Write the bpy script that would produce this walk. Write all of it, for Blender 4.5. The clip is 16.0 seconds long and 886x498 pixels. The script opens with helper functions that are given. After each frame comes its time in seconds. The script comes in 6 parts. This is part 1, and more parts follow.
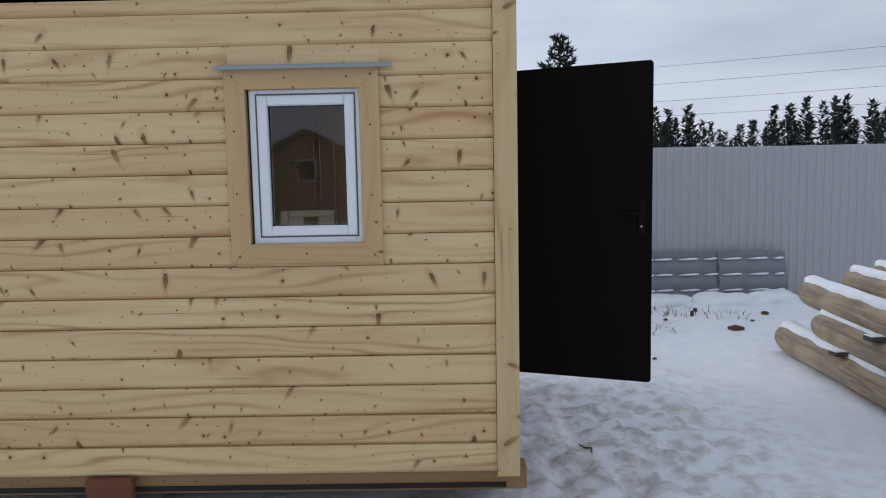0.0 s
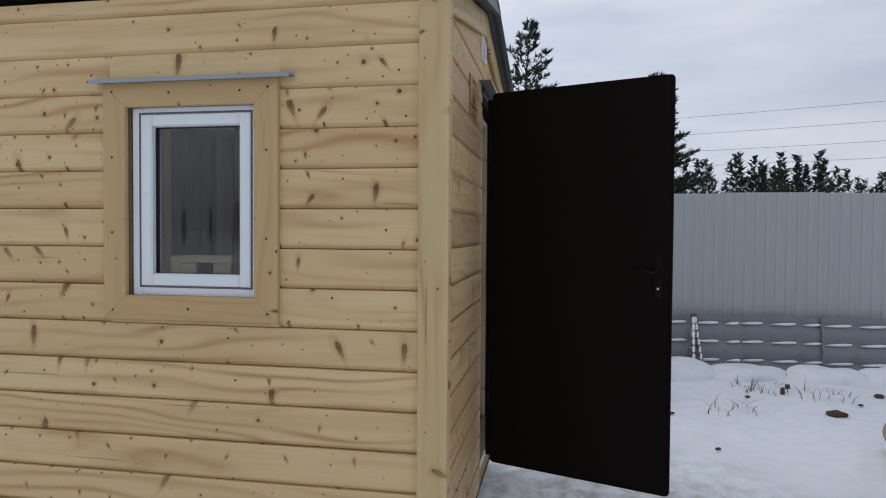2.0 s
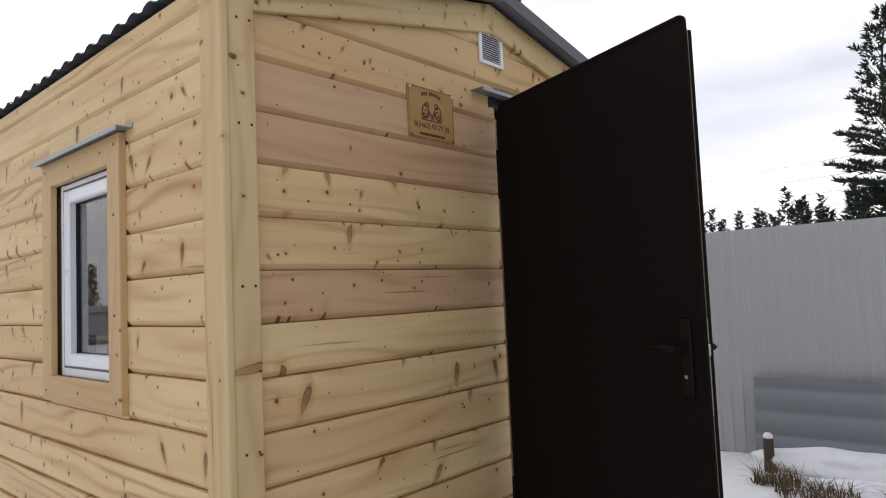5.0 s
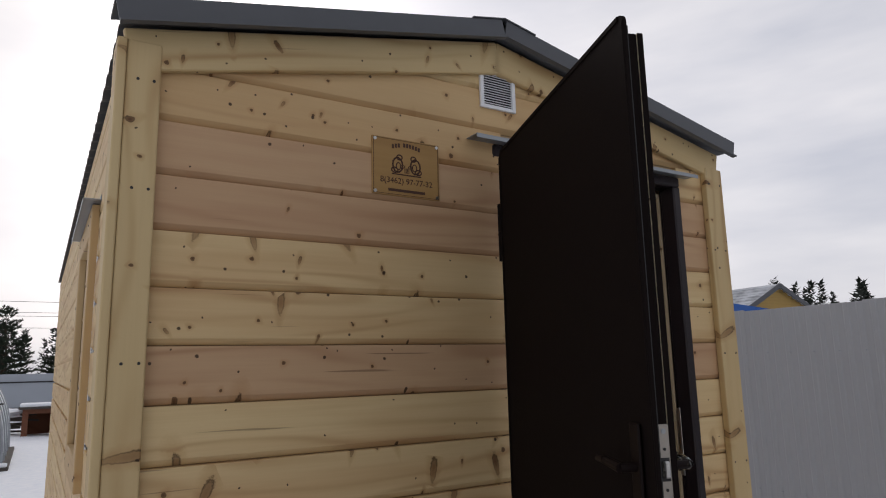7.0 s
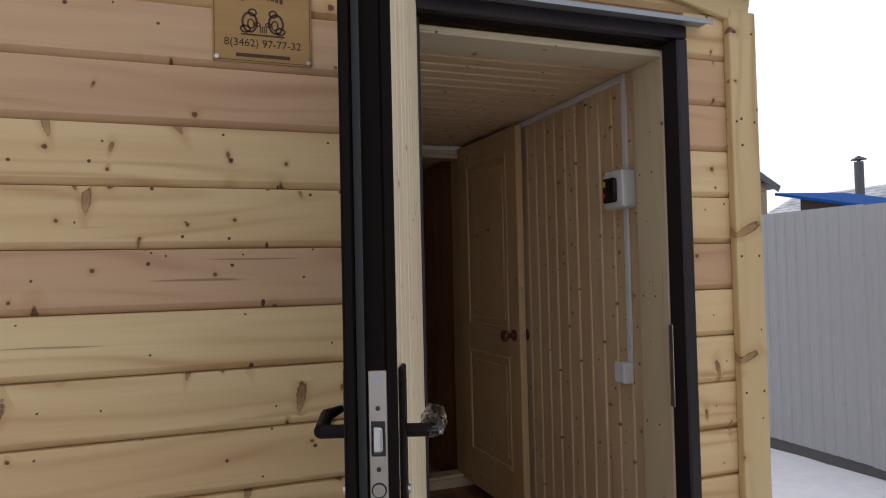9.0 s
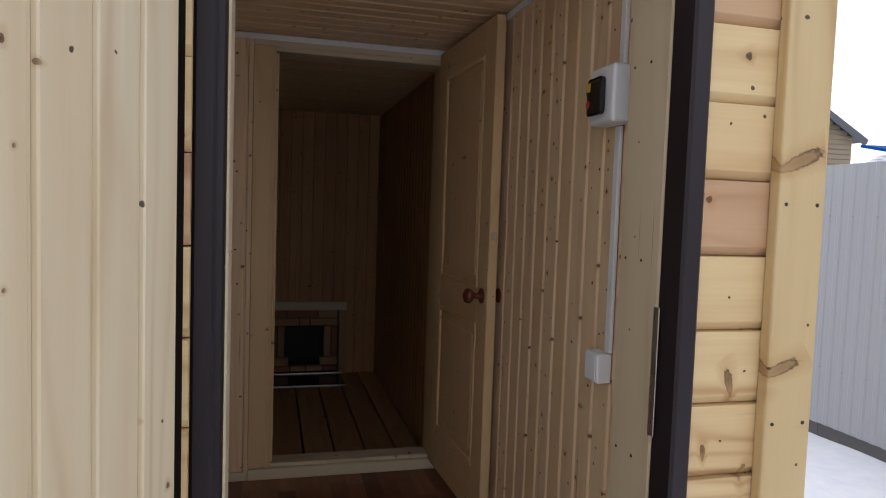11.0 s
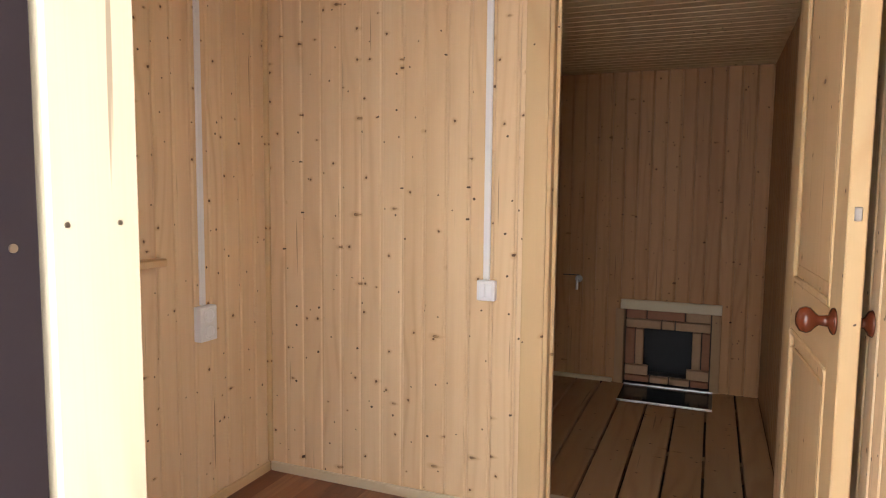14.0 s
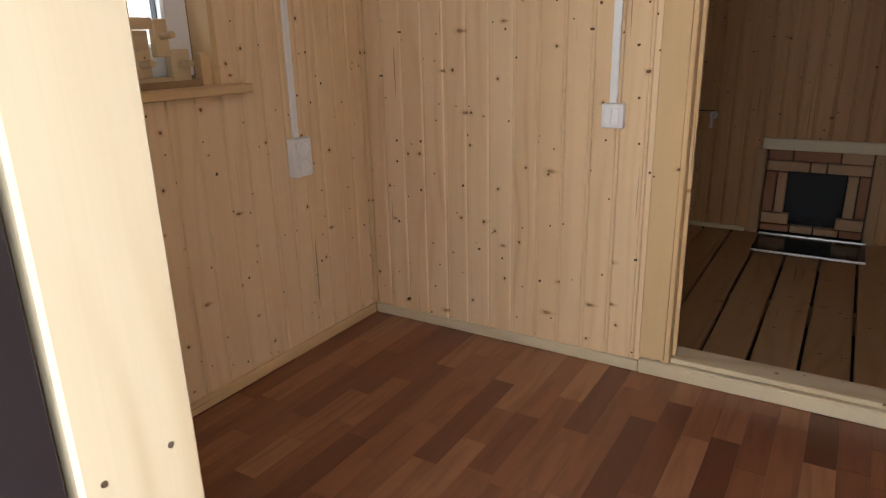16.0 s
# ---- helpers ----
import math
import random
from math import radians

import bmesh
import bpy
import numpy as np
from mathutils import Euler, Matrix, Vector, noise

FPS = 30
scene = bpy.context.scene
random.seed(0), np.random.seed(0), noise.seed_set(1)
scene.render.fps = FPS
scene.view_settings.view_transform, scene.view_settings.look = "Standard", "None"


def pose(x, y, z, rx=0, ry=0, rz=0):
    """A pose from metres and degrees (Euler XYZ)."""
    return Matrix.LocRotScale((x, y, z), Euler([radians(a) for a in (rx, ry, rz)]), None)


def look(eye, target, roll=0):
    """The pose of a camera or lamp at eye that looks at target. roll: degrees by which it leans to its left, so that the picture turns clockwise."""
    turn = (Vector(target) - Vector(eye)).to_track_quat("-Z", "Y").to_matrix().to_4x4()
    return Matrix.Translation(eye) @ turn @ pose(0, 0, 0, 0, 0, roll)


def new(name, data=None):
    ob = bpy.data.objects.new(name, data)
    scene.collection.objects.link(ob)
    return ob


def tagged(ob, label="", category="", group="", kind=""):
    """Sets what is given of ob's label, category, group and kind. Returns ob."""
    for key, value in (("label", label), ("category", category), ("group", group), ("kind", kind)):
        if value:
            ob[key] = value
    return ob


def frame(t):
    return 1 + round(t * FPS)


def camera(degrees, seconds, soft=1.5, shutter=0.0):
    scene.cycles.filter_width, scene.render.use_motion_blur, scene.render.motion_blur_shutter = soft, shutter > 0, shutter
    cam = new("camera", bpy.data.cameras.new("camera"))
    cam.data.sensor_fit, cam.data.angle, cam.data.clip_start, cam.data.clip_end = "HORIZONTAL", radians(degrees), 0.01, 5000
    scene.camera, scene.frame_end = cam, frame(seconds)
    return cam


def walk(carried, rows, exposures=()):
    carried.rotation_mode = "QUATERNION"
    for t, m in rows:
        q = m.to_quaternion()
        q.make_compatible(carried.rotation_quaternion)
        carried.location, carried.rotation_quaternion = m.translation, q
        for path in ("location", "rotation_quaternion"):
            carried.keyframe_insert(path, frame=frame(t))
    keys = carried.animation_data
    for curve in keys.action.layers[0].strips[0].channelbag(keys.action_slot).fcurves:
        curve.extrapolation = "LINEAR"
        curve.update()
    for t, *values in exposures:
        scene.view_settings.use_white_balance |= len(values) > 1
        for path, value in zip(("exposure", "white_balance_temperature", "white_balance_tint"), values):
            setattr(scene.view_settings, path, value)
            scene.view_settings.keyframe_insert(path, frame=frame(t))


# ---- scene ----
cam = camera(67.7, 16.0, soft=1.1)
PATH = [
    (0, (-0.009, 0.27, 1.709), (-0.035, 2.261, 1.525), -1.1),
    (0.5, (0.233, 0.417, 1.717), (0.146, 2.407, 1.536), -1.8),
    (1, (0.32, 0.653, 1.701), (0.17, 2.643, 1.577), 0.8),
    (1.5, (0.46, 0.911, 1.724), (0.384, 2.908, 1.637), -0.2),
    (2, (0.731, 1.122, 1.71), (0.372, 3.089, 1.659), 0.4),
    (2.5, (0.913, 1.382, 1.686), (0.471, 3.332, 1.639), -0.5),
    (3, (1.081, 1.683, 1.717), (0.695, 3.645, 1.669), -0.5),
    (3.5, (1.378, 1.883, 1.703), (0.719, 3.771, 1.715), -0.5),
    (4, (1.589, 2.095, 1.705), (0.748, 3.908, 1.782), -1.6),
    (4.5, (1.739, 2.333, 1.717), (0.742, 4.066, 1.795), -3.3),
    (5, (1.909, 2.568, 1.712), (0.585, 4.061, 1.841), -2.5),
    (5.2, (1.978, 2.654, 1.721), (0.616, 4.111, 1.875), -4.7),
    (7.3, (2.142, 3.486, 1.734), (0.419, 4.446, 2.064), 0.4),
    (7.5, (2.127, 3.561, 1.749), (0.384, 4.491, 2.061), 1.1),
    (8, (2.077, 3.715, 1.78), (0.333, 4.667, 2.013), 0.6),
    (8.5, (2.059, 3.98, 1.754), (0.227, 4.766, 1.917), -1.1),
    (9, (2.038, 4.221, 1.731), (0.156, 4.896, 1.791), -1.3),
    (9.5, (1.863, 4.431, 1.699), (-0.037, 5.057, 1.679), 1.8),
    (9.7, (1.802, 4.486, 1.706), (-0.087, 5.139, 1.638), 1.6),
    (11.8, (1.213, 5.163, 1.729), (-0.77, 5.417, 1.672), 0.5),
    (12, (1.167, 5.23, 1.75), (-0.828, 5.363, 1.753), -0.7),
    (12.5, (1.058, 5.369, 1.759), (-0.936, 5.211, 1.795), -1.1),
    (13, (0.883, 5.385, 1.741), (-1.098, 5.109, 1.748), 1.9),
    (13.5, (0.751, 5.38, 1.725), (-1.214, 5.012, 1.65), 1.4),
    (14, (0.621, 5.437, 1.661), (-1.222, 4.683, 1.482), 0.6),
    (14.5, (0.52, 5.491, 1.623), (-1.211, 4.548, 1.285), -1.6),
    (15, (0.494, 5.485, 1.586), (-1.125, 4.417, 1.1), -1.4),
    (15.5, (0.495, 5.448, 1.586), (-1.034, 4.259, 1.087), -3.7),
    (16, (0.384, 5.315, 1.534), (-1.235, 4.309, 0.927), -1.4),
]
EXPOSURES = [(0, -0.02, 5950, 11), (1.5, -0.12, 6100, 11), (2.5, 0.14, 6250, 11), (4, 0.14, 6550, 13), (4.5, 0.08, 6600, 13), (5, 0.42, 6750, 14), (7.5, -0.22, 6700, 15), (8.5, 0.2, 6800, 16), (9, 0.5, 6600, 15), (9.7, 0.9, 6500, 15),
             (11.8, 1.2, 6250, 14), (12, 1.85, 6000, 12), (12.5, 2.55, 6300, 13), (13, 3.35, 6400, 12), (13.5, 3.55, 6750, 13), (14.5, 3.95, 6900, 13), (15, 3.95, 7000, 13), (16, 3.25, 6750, 10)]
walk(cam, [(t, look(eye, target, roll)) for t, eye, target, roll in PATH], EXPOSURES)

# ---- world and sun: an even overcast sky ----
world = bpy.data.worlds.new("overcast")
scene.world = world
world.use_nodes = True
wt = world.node_tree
wt.nodes.clear()


def wnode(kind):
    return wt.nodes.new(kind)


w_out, w_bg = wnode("ShaderNodeOutputWorld"), wnode("ShaderNodeBackground")
w_sky = wnode("ShaderNodeTexSky")
w_sky.sky_type, w_sky.sun_disc = "NISHITA", False
w_sky.sun_elevation, w_sky.sun_rotation = radians(24), radians(-75)
w_sky.air_density, w_sky.dust_density = 1.0, 4.0
w_hsv = wnode("ShaderNodeHueSaturation")
w_hsv.inputs["Saturation"].default_value = 0.3
wt.links.new(w_sky.outputs["Color"], w_hsv.inputs["Color"])
w_tc, w_map, w_noise = wnode("ShaderNodeTexCoord"), wnode("ShaderNodeMapping"), wnode("ShaderNodeTexNoise")
w_map.inputs["Scale"].default_value = (1.2, 1.2, 5.0)
w_noise.inputs["Scale"].default_value, w_noise.inputs["Detail"].default_value = 1.6, 5
w_ramp = wnode("ShaderNodeValToRGB")
w_ramp.color_ramp.elements[0].position, w_ramp.color_ramp.elements[1].position = 0.35, 0.7
w_ramp.color_ramp.elements[0].color = (4.9, 5.4, 6.3, 1)
w_ramp.color_ramp.elements[1].color = (8.3, 8.5, 8.8, 1)
wt.links.new(w_tc.outputs["Generated"], w_map.inputs["Vector"])
wt.links.new(w_map.outputs["Vector"], w_noise.inputs["Vector"])
wt.links.new(w_noise.outputs["Fac"], w_ramp.inputs["Fac"])
w_mix = wnode("ShaderNodeMix")
w_mix.data_type = "RGBA"
w_mix.inputs["Factor"].default_value = 0.8
wt.links.new(w_hsv.outputs["Color"], w_mix.inputs[6])
wt.links.new(w_ramp.outputs["Color"], w_mix.inputs[7])
w_dot, w_grad, w_mul = wnode("ShaderNodeVectorMath"), wnode("ShaderNodeMapRange"), wnode("ShaderNodeVectorMath")
w_dot.operation = "DOT_PRODUCT"
w_dot.inputs[1].default_value = (-0.6, 0.79, 0.12)
wt.links.new(w_tc.outputs["Generated"], w_dot.inputs[0])
wt.links.new(w_dot.outputs["Value"], w_grad.inputs["Value"])
w_grad.inputs["From Min"].default_value, w_grad.inputs["From Max"].default_value = 0.45, 0.95
w_grad.inputs["To Min"].default_value, w_grad.inputs["To Max"].default_value = 0.98, 1.22
w_mul.operation = "SCALE"
wt.links.new(w_mix.outputs[2], w_mul.inputs[0])
wt.links.new(w_grad.outputs["Result"], w_mul.inputs["Scale"])
wt.links.new(w_mul.outputs["Vector"], w_bg.inputs["Color"])
w_bg.inputs["Strength"].default_value = 0.1
wt.links.new(w_bg.outputs["Background"], w_out.inputs["Surface"])
sun_data = bpy.data.lights.new("sun", "SUN")
sun_data.energy, sun_data.angle, sun_data.color = 0.6, radians(30), (1.0, 0.97, 0.93)
sun = new("sun", sun_data)
sun.matrix_world = look((-8, 1.5, 4), (0, 0, 0))


# ---- materials ----
def material(name):
    m = bpy.data.materials.new(name)
    m.use_nodes = True
    return m, m.node_tree, m.node_tree.nodes["Principled BSDF"]


def put(nt, socket, value):
    if isinstance(value, bpy.types.NodeSocket):
        nt.links.new(value, socket)
    else:
        socket.default_value = value


def calc(nt, op, a, b=0.0, c=0.0, clamp=False):
    n = nt.nodes.new("ShaderNodeMath")
    n.operation, n.use_clamp = op, clamp
    for k, v in enumerate((a, b, c)):
        put(nt, n.inputs[k], v)
    return n.outputs[0]


def vcalc(nt, op, a, b):
    n = nt.nodes.new("ShaderNodeVectorMath")
    n.operation = op
    put(nt, n.inputs[0], a)
    put(nt, n.inputs[1], b)
    return n.outputs[0]


def ramp(nt, fac, stops):
    n = nt.nodes.new("ShaderNodeValToRGB")
    els = n.color_ramp.elements
    while len(els) < len(stops):
        els.new(0.5)
    for e, (p, c) in zip(els, stops):
        e.position = p
        e.color = (*c, 1) if isinstance(c, tuple) else (c, c, c, 1)
    put(nt, n.inputs["Fac"], fac)
    return n.outputs["Color"]


def blend(nt, fac, a, b, mode="MIX"):
    n = nt.nodes.new("ShaderNodeMix")
    n.data_type, n.blend_type = "RGBA", mode
    put(nt, n.inputs[0], fac)
    put(nt, n.inputs[6], a if not isinstance(a, tuple) or len(a) == 4 else (*a, 1))
    put(nt, n.inputs[7], b if not isinstance(b, tuple) or len(b) == 4 else (*b, 1))
    return n.outputs[2]


def noise_tex(nt, vec, scale, detail=3.0, rough=0.55, distort=0.0):
    n = nt.nodes.new("ShaderNodeTexNoise")
    if vec is not None:
        nt.links.new(vec, n.inputs["Vector"])
    n.inputs["Scale"].default_value, n.inputs["Detail"].default_value = scale, detail
    n.inputs["Roughness"].default_value, n.inputs["Distortion"].default_value = rough, distort
    return n.outputs["Fac"]


def bump(nt, height, strength, distance, bsdf):
    n = nt.nodes.new("ShaderNodeBump")
    n.inputs["Strength"].default_value, n.inputs["Distance"].default_value = strength, distance
    nt.links.new(height, n.inputs["Height"])
    nt.links.new(n.outputs["Normal"], bsdf.inputs["Normal"])


def local(nt):
    return nt.nodes.new("ShaderNodeTexCoord").outputs["Object"]


def separate(nt, vec):
    n = nt.nodes.new("ShaderNodeSeparateXYZ")
    nt.links.new(vec, n.inputs[0])
    return n.outputs


def combine(nt, x, y, z):
    n = nt.nodes.new("ShaderNodeCombineXYZ")
    for k, v in enumerate((x, y, z)):
        put(nt, n.inputs[k], v)
    return n.outputs[0]


def chance(nt, island=False):
    if island:
        return nt.nodes.new("ShaderNodeNewGeometry").outputs["Random Per Island"]
    return nt.nodes.new("ShaderNodeObjectInfo").outputs["Random"]


def pine(name, pale, warm, knots=1.0, axis="x", island=False, rough=0.55, vary=0.7, slanted=0.0, grain=0.36, big=0.5):
    """Planed pine board: long grain, growth bands that bend round knots, knots and nail-sized pins, a tint for each board."""
    m, nt, bsdf = material(name)
    x, y, z = separate(nt, local(nt))
    along, across = {"x": (x, calc(nt, "ADD", z, calc(nt, "MULTIPLY", y, 0.7))), "y": (y, calc(nt, "ADD", x, calc(nt, "MULTIPLY", z, 0.7))),
                     "z": (z, calc(nt, "ADD", x, calc(nt, "MULTIPLY", y, 0.83)))}[axis]
    r = chance(nt, island)
    shift = calc(nt, "MULTIPLY", r, 61.7)
    u = calc(nt, "ADD", along, shift)
    v = calc(nt, "ADD", across, calc(nt, "MULTIPLY", r, 17.3))
    mood = calc(nt, "ADD", 0.45, calc(nt, "MULTIPLY", calc(nt, "FRACT", calc(nt, "MULTIPLY", r, 5.37)), 1.1))

    def knot_field(density, offset, share, long_, slim, swing):
        """One knot at most in each cell: distance from its heart in knot radii, whether it is there, the side along it, and a random tint."""
        cells = nt.nodes.new("ShaderNodeTexVoronoi")
        cells.voronoi_dimensions = "2D"
        cu, cv = calc(nt, "ADD", calc(nt, "MULTIPLY", u, density), offset), calc(nt, "MULTIPLY", v, density)
        nt.links.new(combine(nt, cu, cv, 0.0), cells.inputs["Vector"])
        cells.inputs["Scale"].default_value = 1.0
        cr, cg, cb = separate(nt, cells.outputs["Color"])
        px, py, pz = separate(nt, cells.outputs["Position"])
        du, dv = calc(nt, "DIVIDE", calc(nt, "SUBTRACT", cu, px), density), calc(nt, "DIVIDE", calc(nt, "SUBTRACT", cv, py), density)
        turn = calc(nt, "ADD", math.pi / 2, calc(nt, "MULTIPLY", calc(nt, "SUBTRACT", cb, 0.5), swing))
        co_, si_ = calc(nt, "COSINE", turn), calc(nt, "SINE", turn)
        a = calc(nt, "ADD", calc(nt, "MULTIPLY", du, co_), calc(nt, "MULTIPLY", dv, si_))
        b = calc(nt, "SUBTRACT", calc(nt, "MULTIPLY", dv, co_), calc(nt, "MULTIPLY", du, si_))
        la = calc(nt, "ADD", long_[0], calc(nt, "MULTIPLY", calc(nt, "POWER", cg, 2.2), long_[1] - long_[0]))
        side = calc(nt, "DIVIDE", a, la)
        lb = calc(nt, "MULTIPLY", calc(nt, "MULTIPLY", la, slim), calc(nt, "ADD", 1.0, calc(nt, "MULTIPLY", side, 0.35)))
        lb = calc(nt, "ADD", calc(nt, "MAXIMUM", lb, 0.0), 0.0018)
        across_ = calc(nt, "DIVIDE", b, lb)
        far = calc(nt, "SQRT", calc(nt, "ADD", calc(nt, "MULTIPLY", side, side), calc(nt, "MULTIPLY", across_, across_)))
        edge = noise_tex(nt, combine(nt, calc(nt, "MULTIPLY", u, 130.0), calc(nt, "MULTIPLY", v, 130.0), 0.0), 1.0, 2)
        far = calc(nt, "ADD", far, calc(nt, "MULTIPLY", calc(nt, "SUBTRACT", edge, 0.5), 0.7))
        tint = calc(nt, "FRACT", calc(nt, "MULTIPLY", calc(nt, "ADD", cr, cb), 9.7))
        return far, calc(nt, "LESS_THAN", cr, calc(nt, "MULTIPLY", mood, share)), side, tint
    d1, h1, s1, t1 = knot_field(7.5, 3.1, 0.165 * knots, (0.009 * big, 0.046 * big), 0.24, 2.6 * slanted)   # spike knots
    d2, h2, s2, t2 = knot_field(7.0, 9.7, 0.26 * knots, (0.004, 0.0035 + 0.006 * big), 0.7, 6.0)              # round knots
    d3, h3, s3, t3 = knot_field(9.5, 5.3, 0.34 * knots, (0.0026, 0.0060), 0.75, 6.0)                         # black pins
    halo = calc(nt, "MAXIMUM", calc(nt, "MULTIPLY", h1, ramp(nt, calc(nt, "MULTIPLY", d1, 0.25), [(0.1, 1.0), (0.7, 0.0)])),
                calc(nt, "MULTIPLY", h2, ramp(nt, calc(nt, "MULTIPLY", d2, 0.25), [(0.1, 1.0), (0.8, 0.0)])))
    # grain: arched growth bands that swerve round the knots
    bent = calc(nt, "ADD", v, calc(nt, "MULTIPLY", halo, 0.012))
    wob = noise_tex(nt, combine(nt, calc(nt, "MULTIPLY", u, 0.55), calc(nt, "MULTIPLY", bent, 3.2), r), 1.0, 2)
    phase = calc(nt, "ADD", calc(nt, "MULTIPLY", bent, 95.0), calc(nt, "MULTIPLY", wob, 46.0))
    bands = calc(nt, "POWER", calc(nt, "ADD", 0.5, calc(nt, "MULTIPLY", calc(nt, "SINE", phase), 0.5)), 3.0)
    where = noise_tex(nt, combine(nt, calc(nt, "MULTIPLY", u, 0.9), calc(nt, "MULTIPLY", v, 7.0), 4.0), 1.0, 2)
    bands = calc(nt, "MULTIPLY", bands, ramp(nt, where, [(0.42, 0.05), (0.68, 1.0)]))
    fibre = noise_tex(nt, combine(nt, calc(nt, "MULTIPLY", u, 3.0), calc(nt, "MULTIPLY", bent, 170.0), 0.0), 1.0, 3, 0.6)
    streak = noise_tex(nt, combine(nt, calc(nt, "MULTIPLY", u, 0.8), calc(nt, "MULTIPLY", v, 10.0), r), 1.0, 3)
    tone = calc(nt, "FRACT", calc(nt, "MULTIPLY", r, 7.31))
    base = blend(nt, calc(nt, "MULTIPLY", calc(nt, "POWER", tone, 1.7), vary), pale, warm)
    base = blend(nt, ramp(nt, streak, [(0.45, 0.0), (0.8, 0.75)]), base, warm)
    base = blend(nt, calc(nt, "MULTIPLY", bands, grain), base, tuple(c * k for c, k in zip(warm, (0.72, 0.6, 0.5))))
    base = blend(nt, calc(nt, "MULTIPLY", fibre, 0.24), base, tuple(c * 0.72 for c in warm))
    base = blend(nt, calc(nt, "MULTIPLY", halo, 0.5), base, (0.38, 0.19, 0.06))
    tip = ramp(nt, calc(nt, "ADD", 0.5, calc(nt, "MULTIPLY", s1, 0.5)), [(0.15, 0.5), (0.65, 1.0)])
    solid = ramp(nt, t1, [(0.25, 0.55), (0.65, 1.0)])
    for d, h, amount, weight, heart in ((d1, h1, 0.9, calc(nt, "MULTIPLY", tip, solid), (0.10, 0.035, 0.011)), (d2, h2, 0.95, 1.0, (0.085, 0.032, 0.011))):
        on = calc(nt, "MULTIPLY", h, weight)
        base = blend(nt, calc(nt, "MULTIPLY", on, ramp(nt, d, [(0.0, amount), (0.68, amount * 0.82), (1.05, 0.0)])), base, heart)
        rim = ramp(nt, calc(nt, "MULTIPLY", d, 0.5), [(0.32, 0.0), (0.44, 0.8), (0.56, 0.0)])
        base = blend(nt, calc(nt, "MULTIPLY", calc(nt, "MULTIPLY", h, tip if d is d1 else 1.0), rim), base, (0.03, 0.012, 0.005))
    checks = noise_tex(nt, combine(nt, calc(nt, "MULTIPLY", u, 1.7), calc(nt, "MULTIPLY", v, 75.0), 8.0), 1.0, 1)
    base = blend(nt, ramp(nt, checks, [(0.735, 0.0), (0.77, 0.55)]), base, (0.12, 0.06, 0.03))
    base = blend(nt, calc(nt, "MULTIPLY", h3, ramp(nt, d3, [(0.7, 0.9), (1.0, 0.0)])), base, (0.03, 0.013, 0.006))
    nt.links.new(base, bsdf.inputs["Base Color"])
    bsdf.inputs["Roughness"].default_value = rough
    bsdf.inputs["Specular IOR Level"].default_value = 0.3
    bump(nt, calc(nt, "ADD", fibre, calc(nt, "MULTIPLY", bands, 0.5)), 0.08, 0.0015, bsdf)
    return m


def plain(name, color, rough=0.5, metal=0.0, spots=0.12, scale=30.0, relief=0.0, spec=0.5):
    """Paint, plastic or metal with faint unevenness at two scales."""
    m, nt, bsdf = material(name)
    co = local(nt)
    a, b = noise_tex(nt, co, scale, 4), noise_tex(nt, co, scale * 0.12, 3)
    both = calc(nt, "ADD", calc(nt, "MULTIPLY", a, 0.5), calc(nt, "MULTIPLY", b, 0.5))
    c = blend(nt, both, tuple(k * (1 - spots) for k in color), tuple(min(1, k * (1 + spots)) for k in color))
    nt.links.new(c, bsdf.inputs["Base Color"])
    put(nt, bsdf.inputs["Roughness"], calc(nt, "ADD", rough - 0.08, calc(nt, "MULTIPLY", a, 0.16)))
    bsdf.inputs["Metallic"].default_value, bsdf.inputs["Specular IOR Level"].default_value = metal, spec
    if relief:
        bump(nt, a, relief, 0.004, bsdf)
    return m


PALE, WARM = (0.74, 0.565, 0.30), (0.55, 0.325, 0.15)
IN_PALE, IN_WARM = (0.80, 0.61, 0.385), (0.70, 0.48, 0.27)
SIDING = pine("siding_pine", PALE, WARM, 2.1, slanted=0.6, vary=0.55, grain=0.75, big=1.0)
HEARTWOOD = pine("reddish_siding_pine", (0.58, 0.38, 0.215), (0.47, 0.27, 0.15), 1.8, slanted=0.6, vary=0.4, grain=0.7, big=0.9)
CORNER = pine("corner_pine", (0.64, 0.49, 0.26), (0.55, 0.38, 0.18), 1.5, vary=0.3, slanted=0.5, grain=0.75, big=1.1)
CASING = pine("casing_pine", (0.58, 0.40, 0.20), (0.52, 0.33, 0.15), 0.6, vary=0.3)
LINING = pine("lining_pine", IN_PALE, IN_WARM, 1.9, big=0.32)
LINING_Y = pine("ceiling_pine", IN_PALE, IN_WARM, 0.7, axis="y", island=True)
JOINERY_Z = pine("joinery_pine_upright", (0.62, 0.44, 0.23), IN_WARM, 0.6, axis="z", vary=0.3)
JOINERY_X = pine("joinery_pine", (0.62, 0.44, 0.23), IN_WARM, 0.6, vary=0.3)
JAMB = pine("jamb_pine", (0.64, 0.53, 0.36), (0.58, 0.45, 0.27), 0.5, vary=0.3)
BEAM = pine("beam_pine", (0.36, 0.23, 0.11), (0.26, 0.15, 0.07), 0.8, rough=0.7)
# Same pine as the lining, coloured darker for the dim light in there.
STEAM_DIM = pine("dimmed_steam_room_pine", (0.50, 0.275, 0.125), (0.38, 0.19, 0.08), 1.2)
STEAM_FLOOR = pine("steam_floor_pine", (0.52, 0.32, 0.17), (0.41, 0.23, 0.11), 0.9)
ROUGH_CORE = pine("rough_timber", (0.40, 0.28, 0.15), (0.30, 0.19, 0.1), 0.3, rough=0.8)
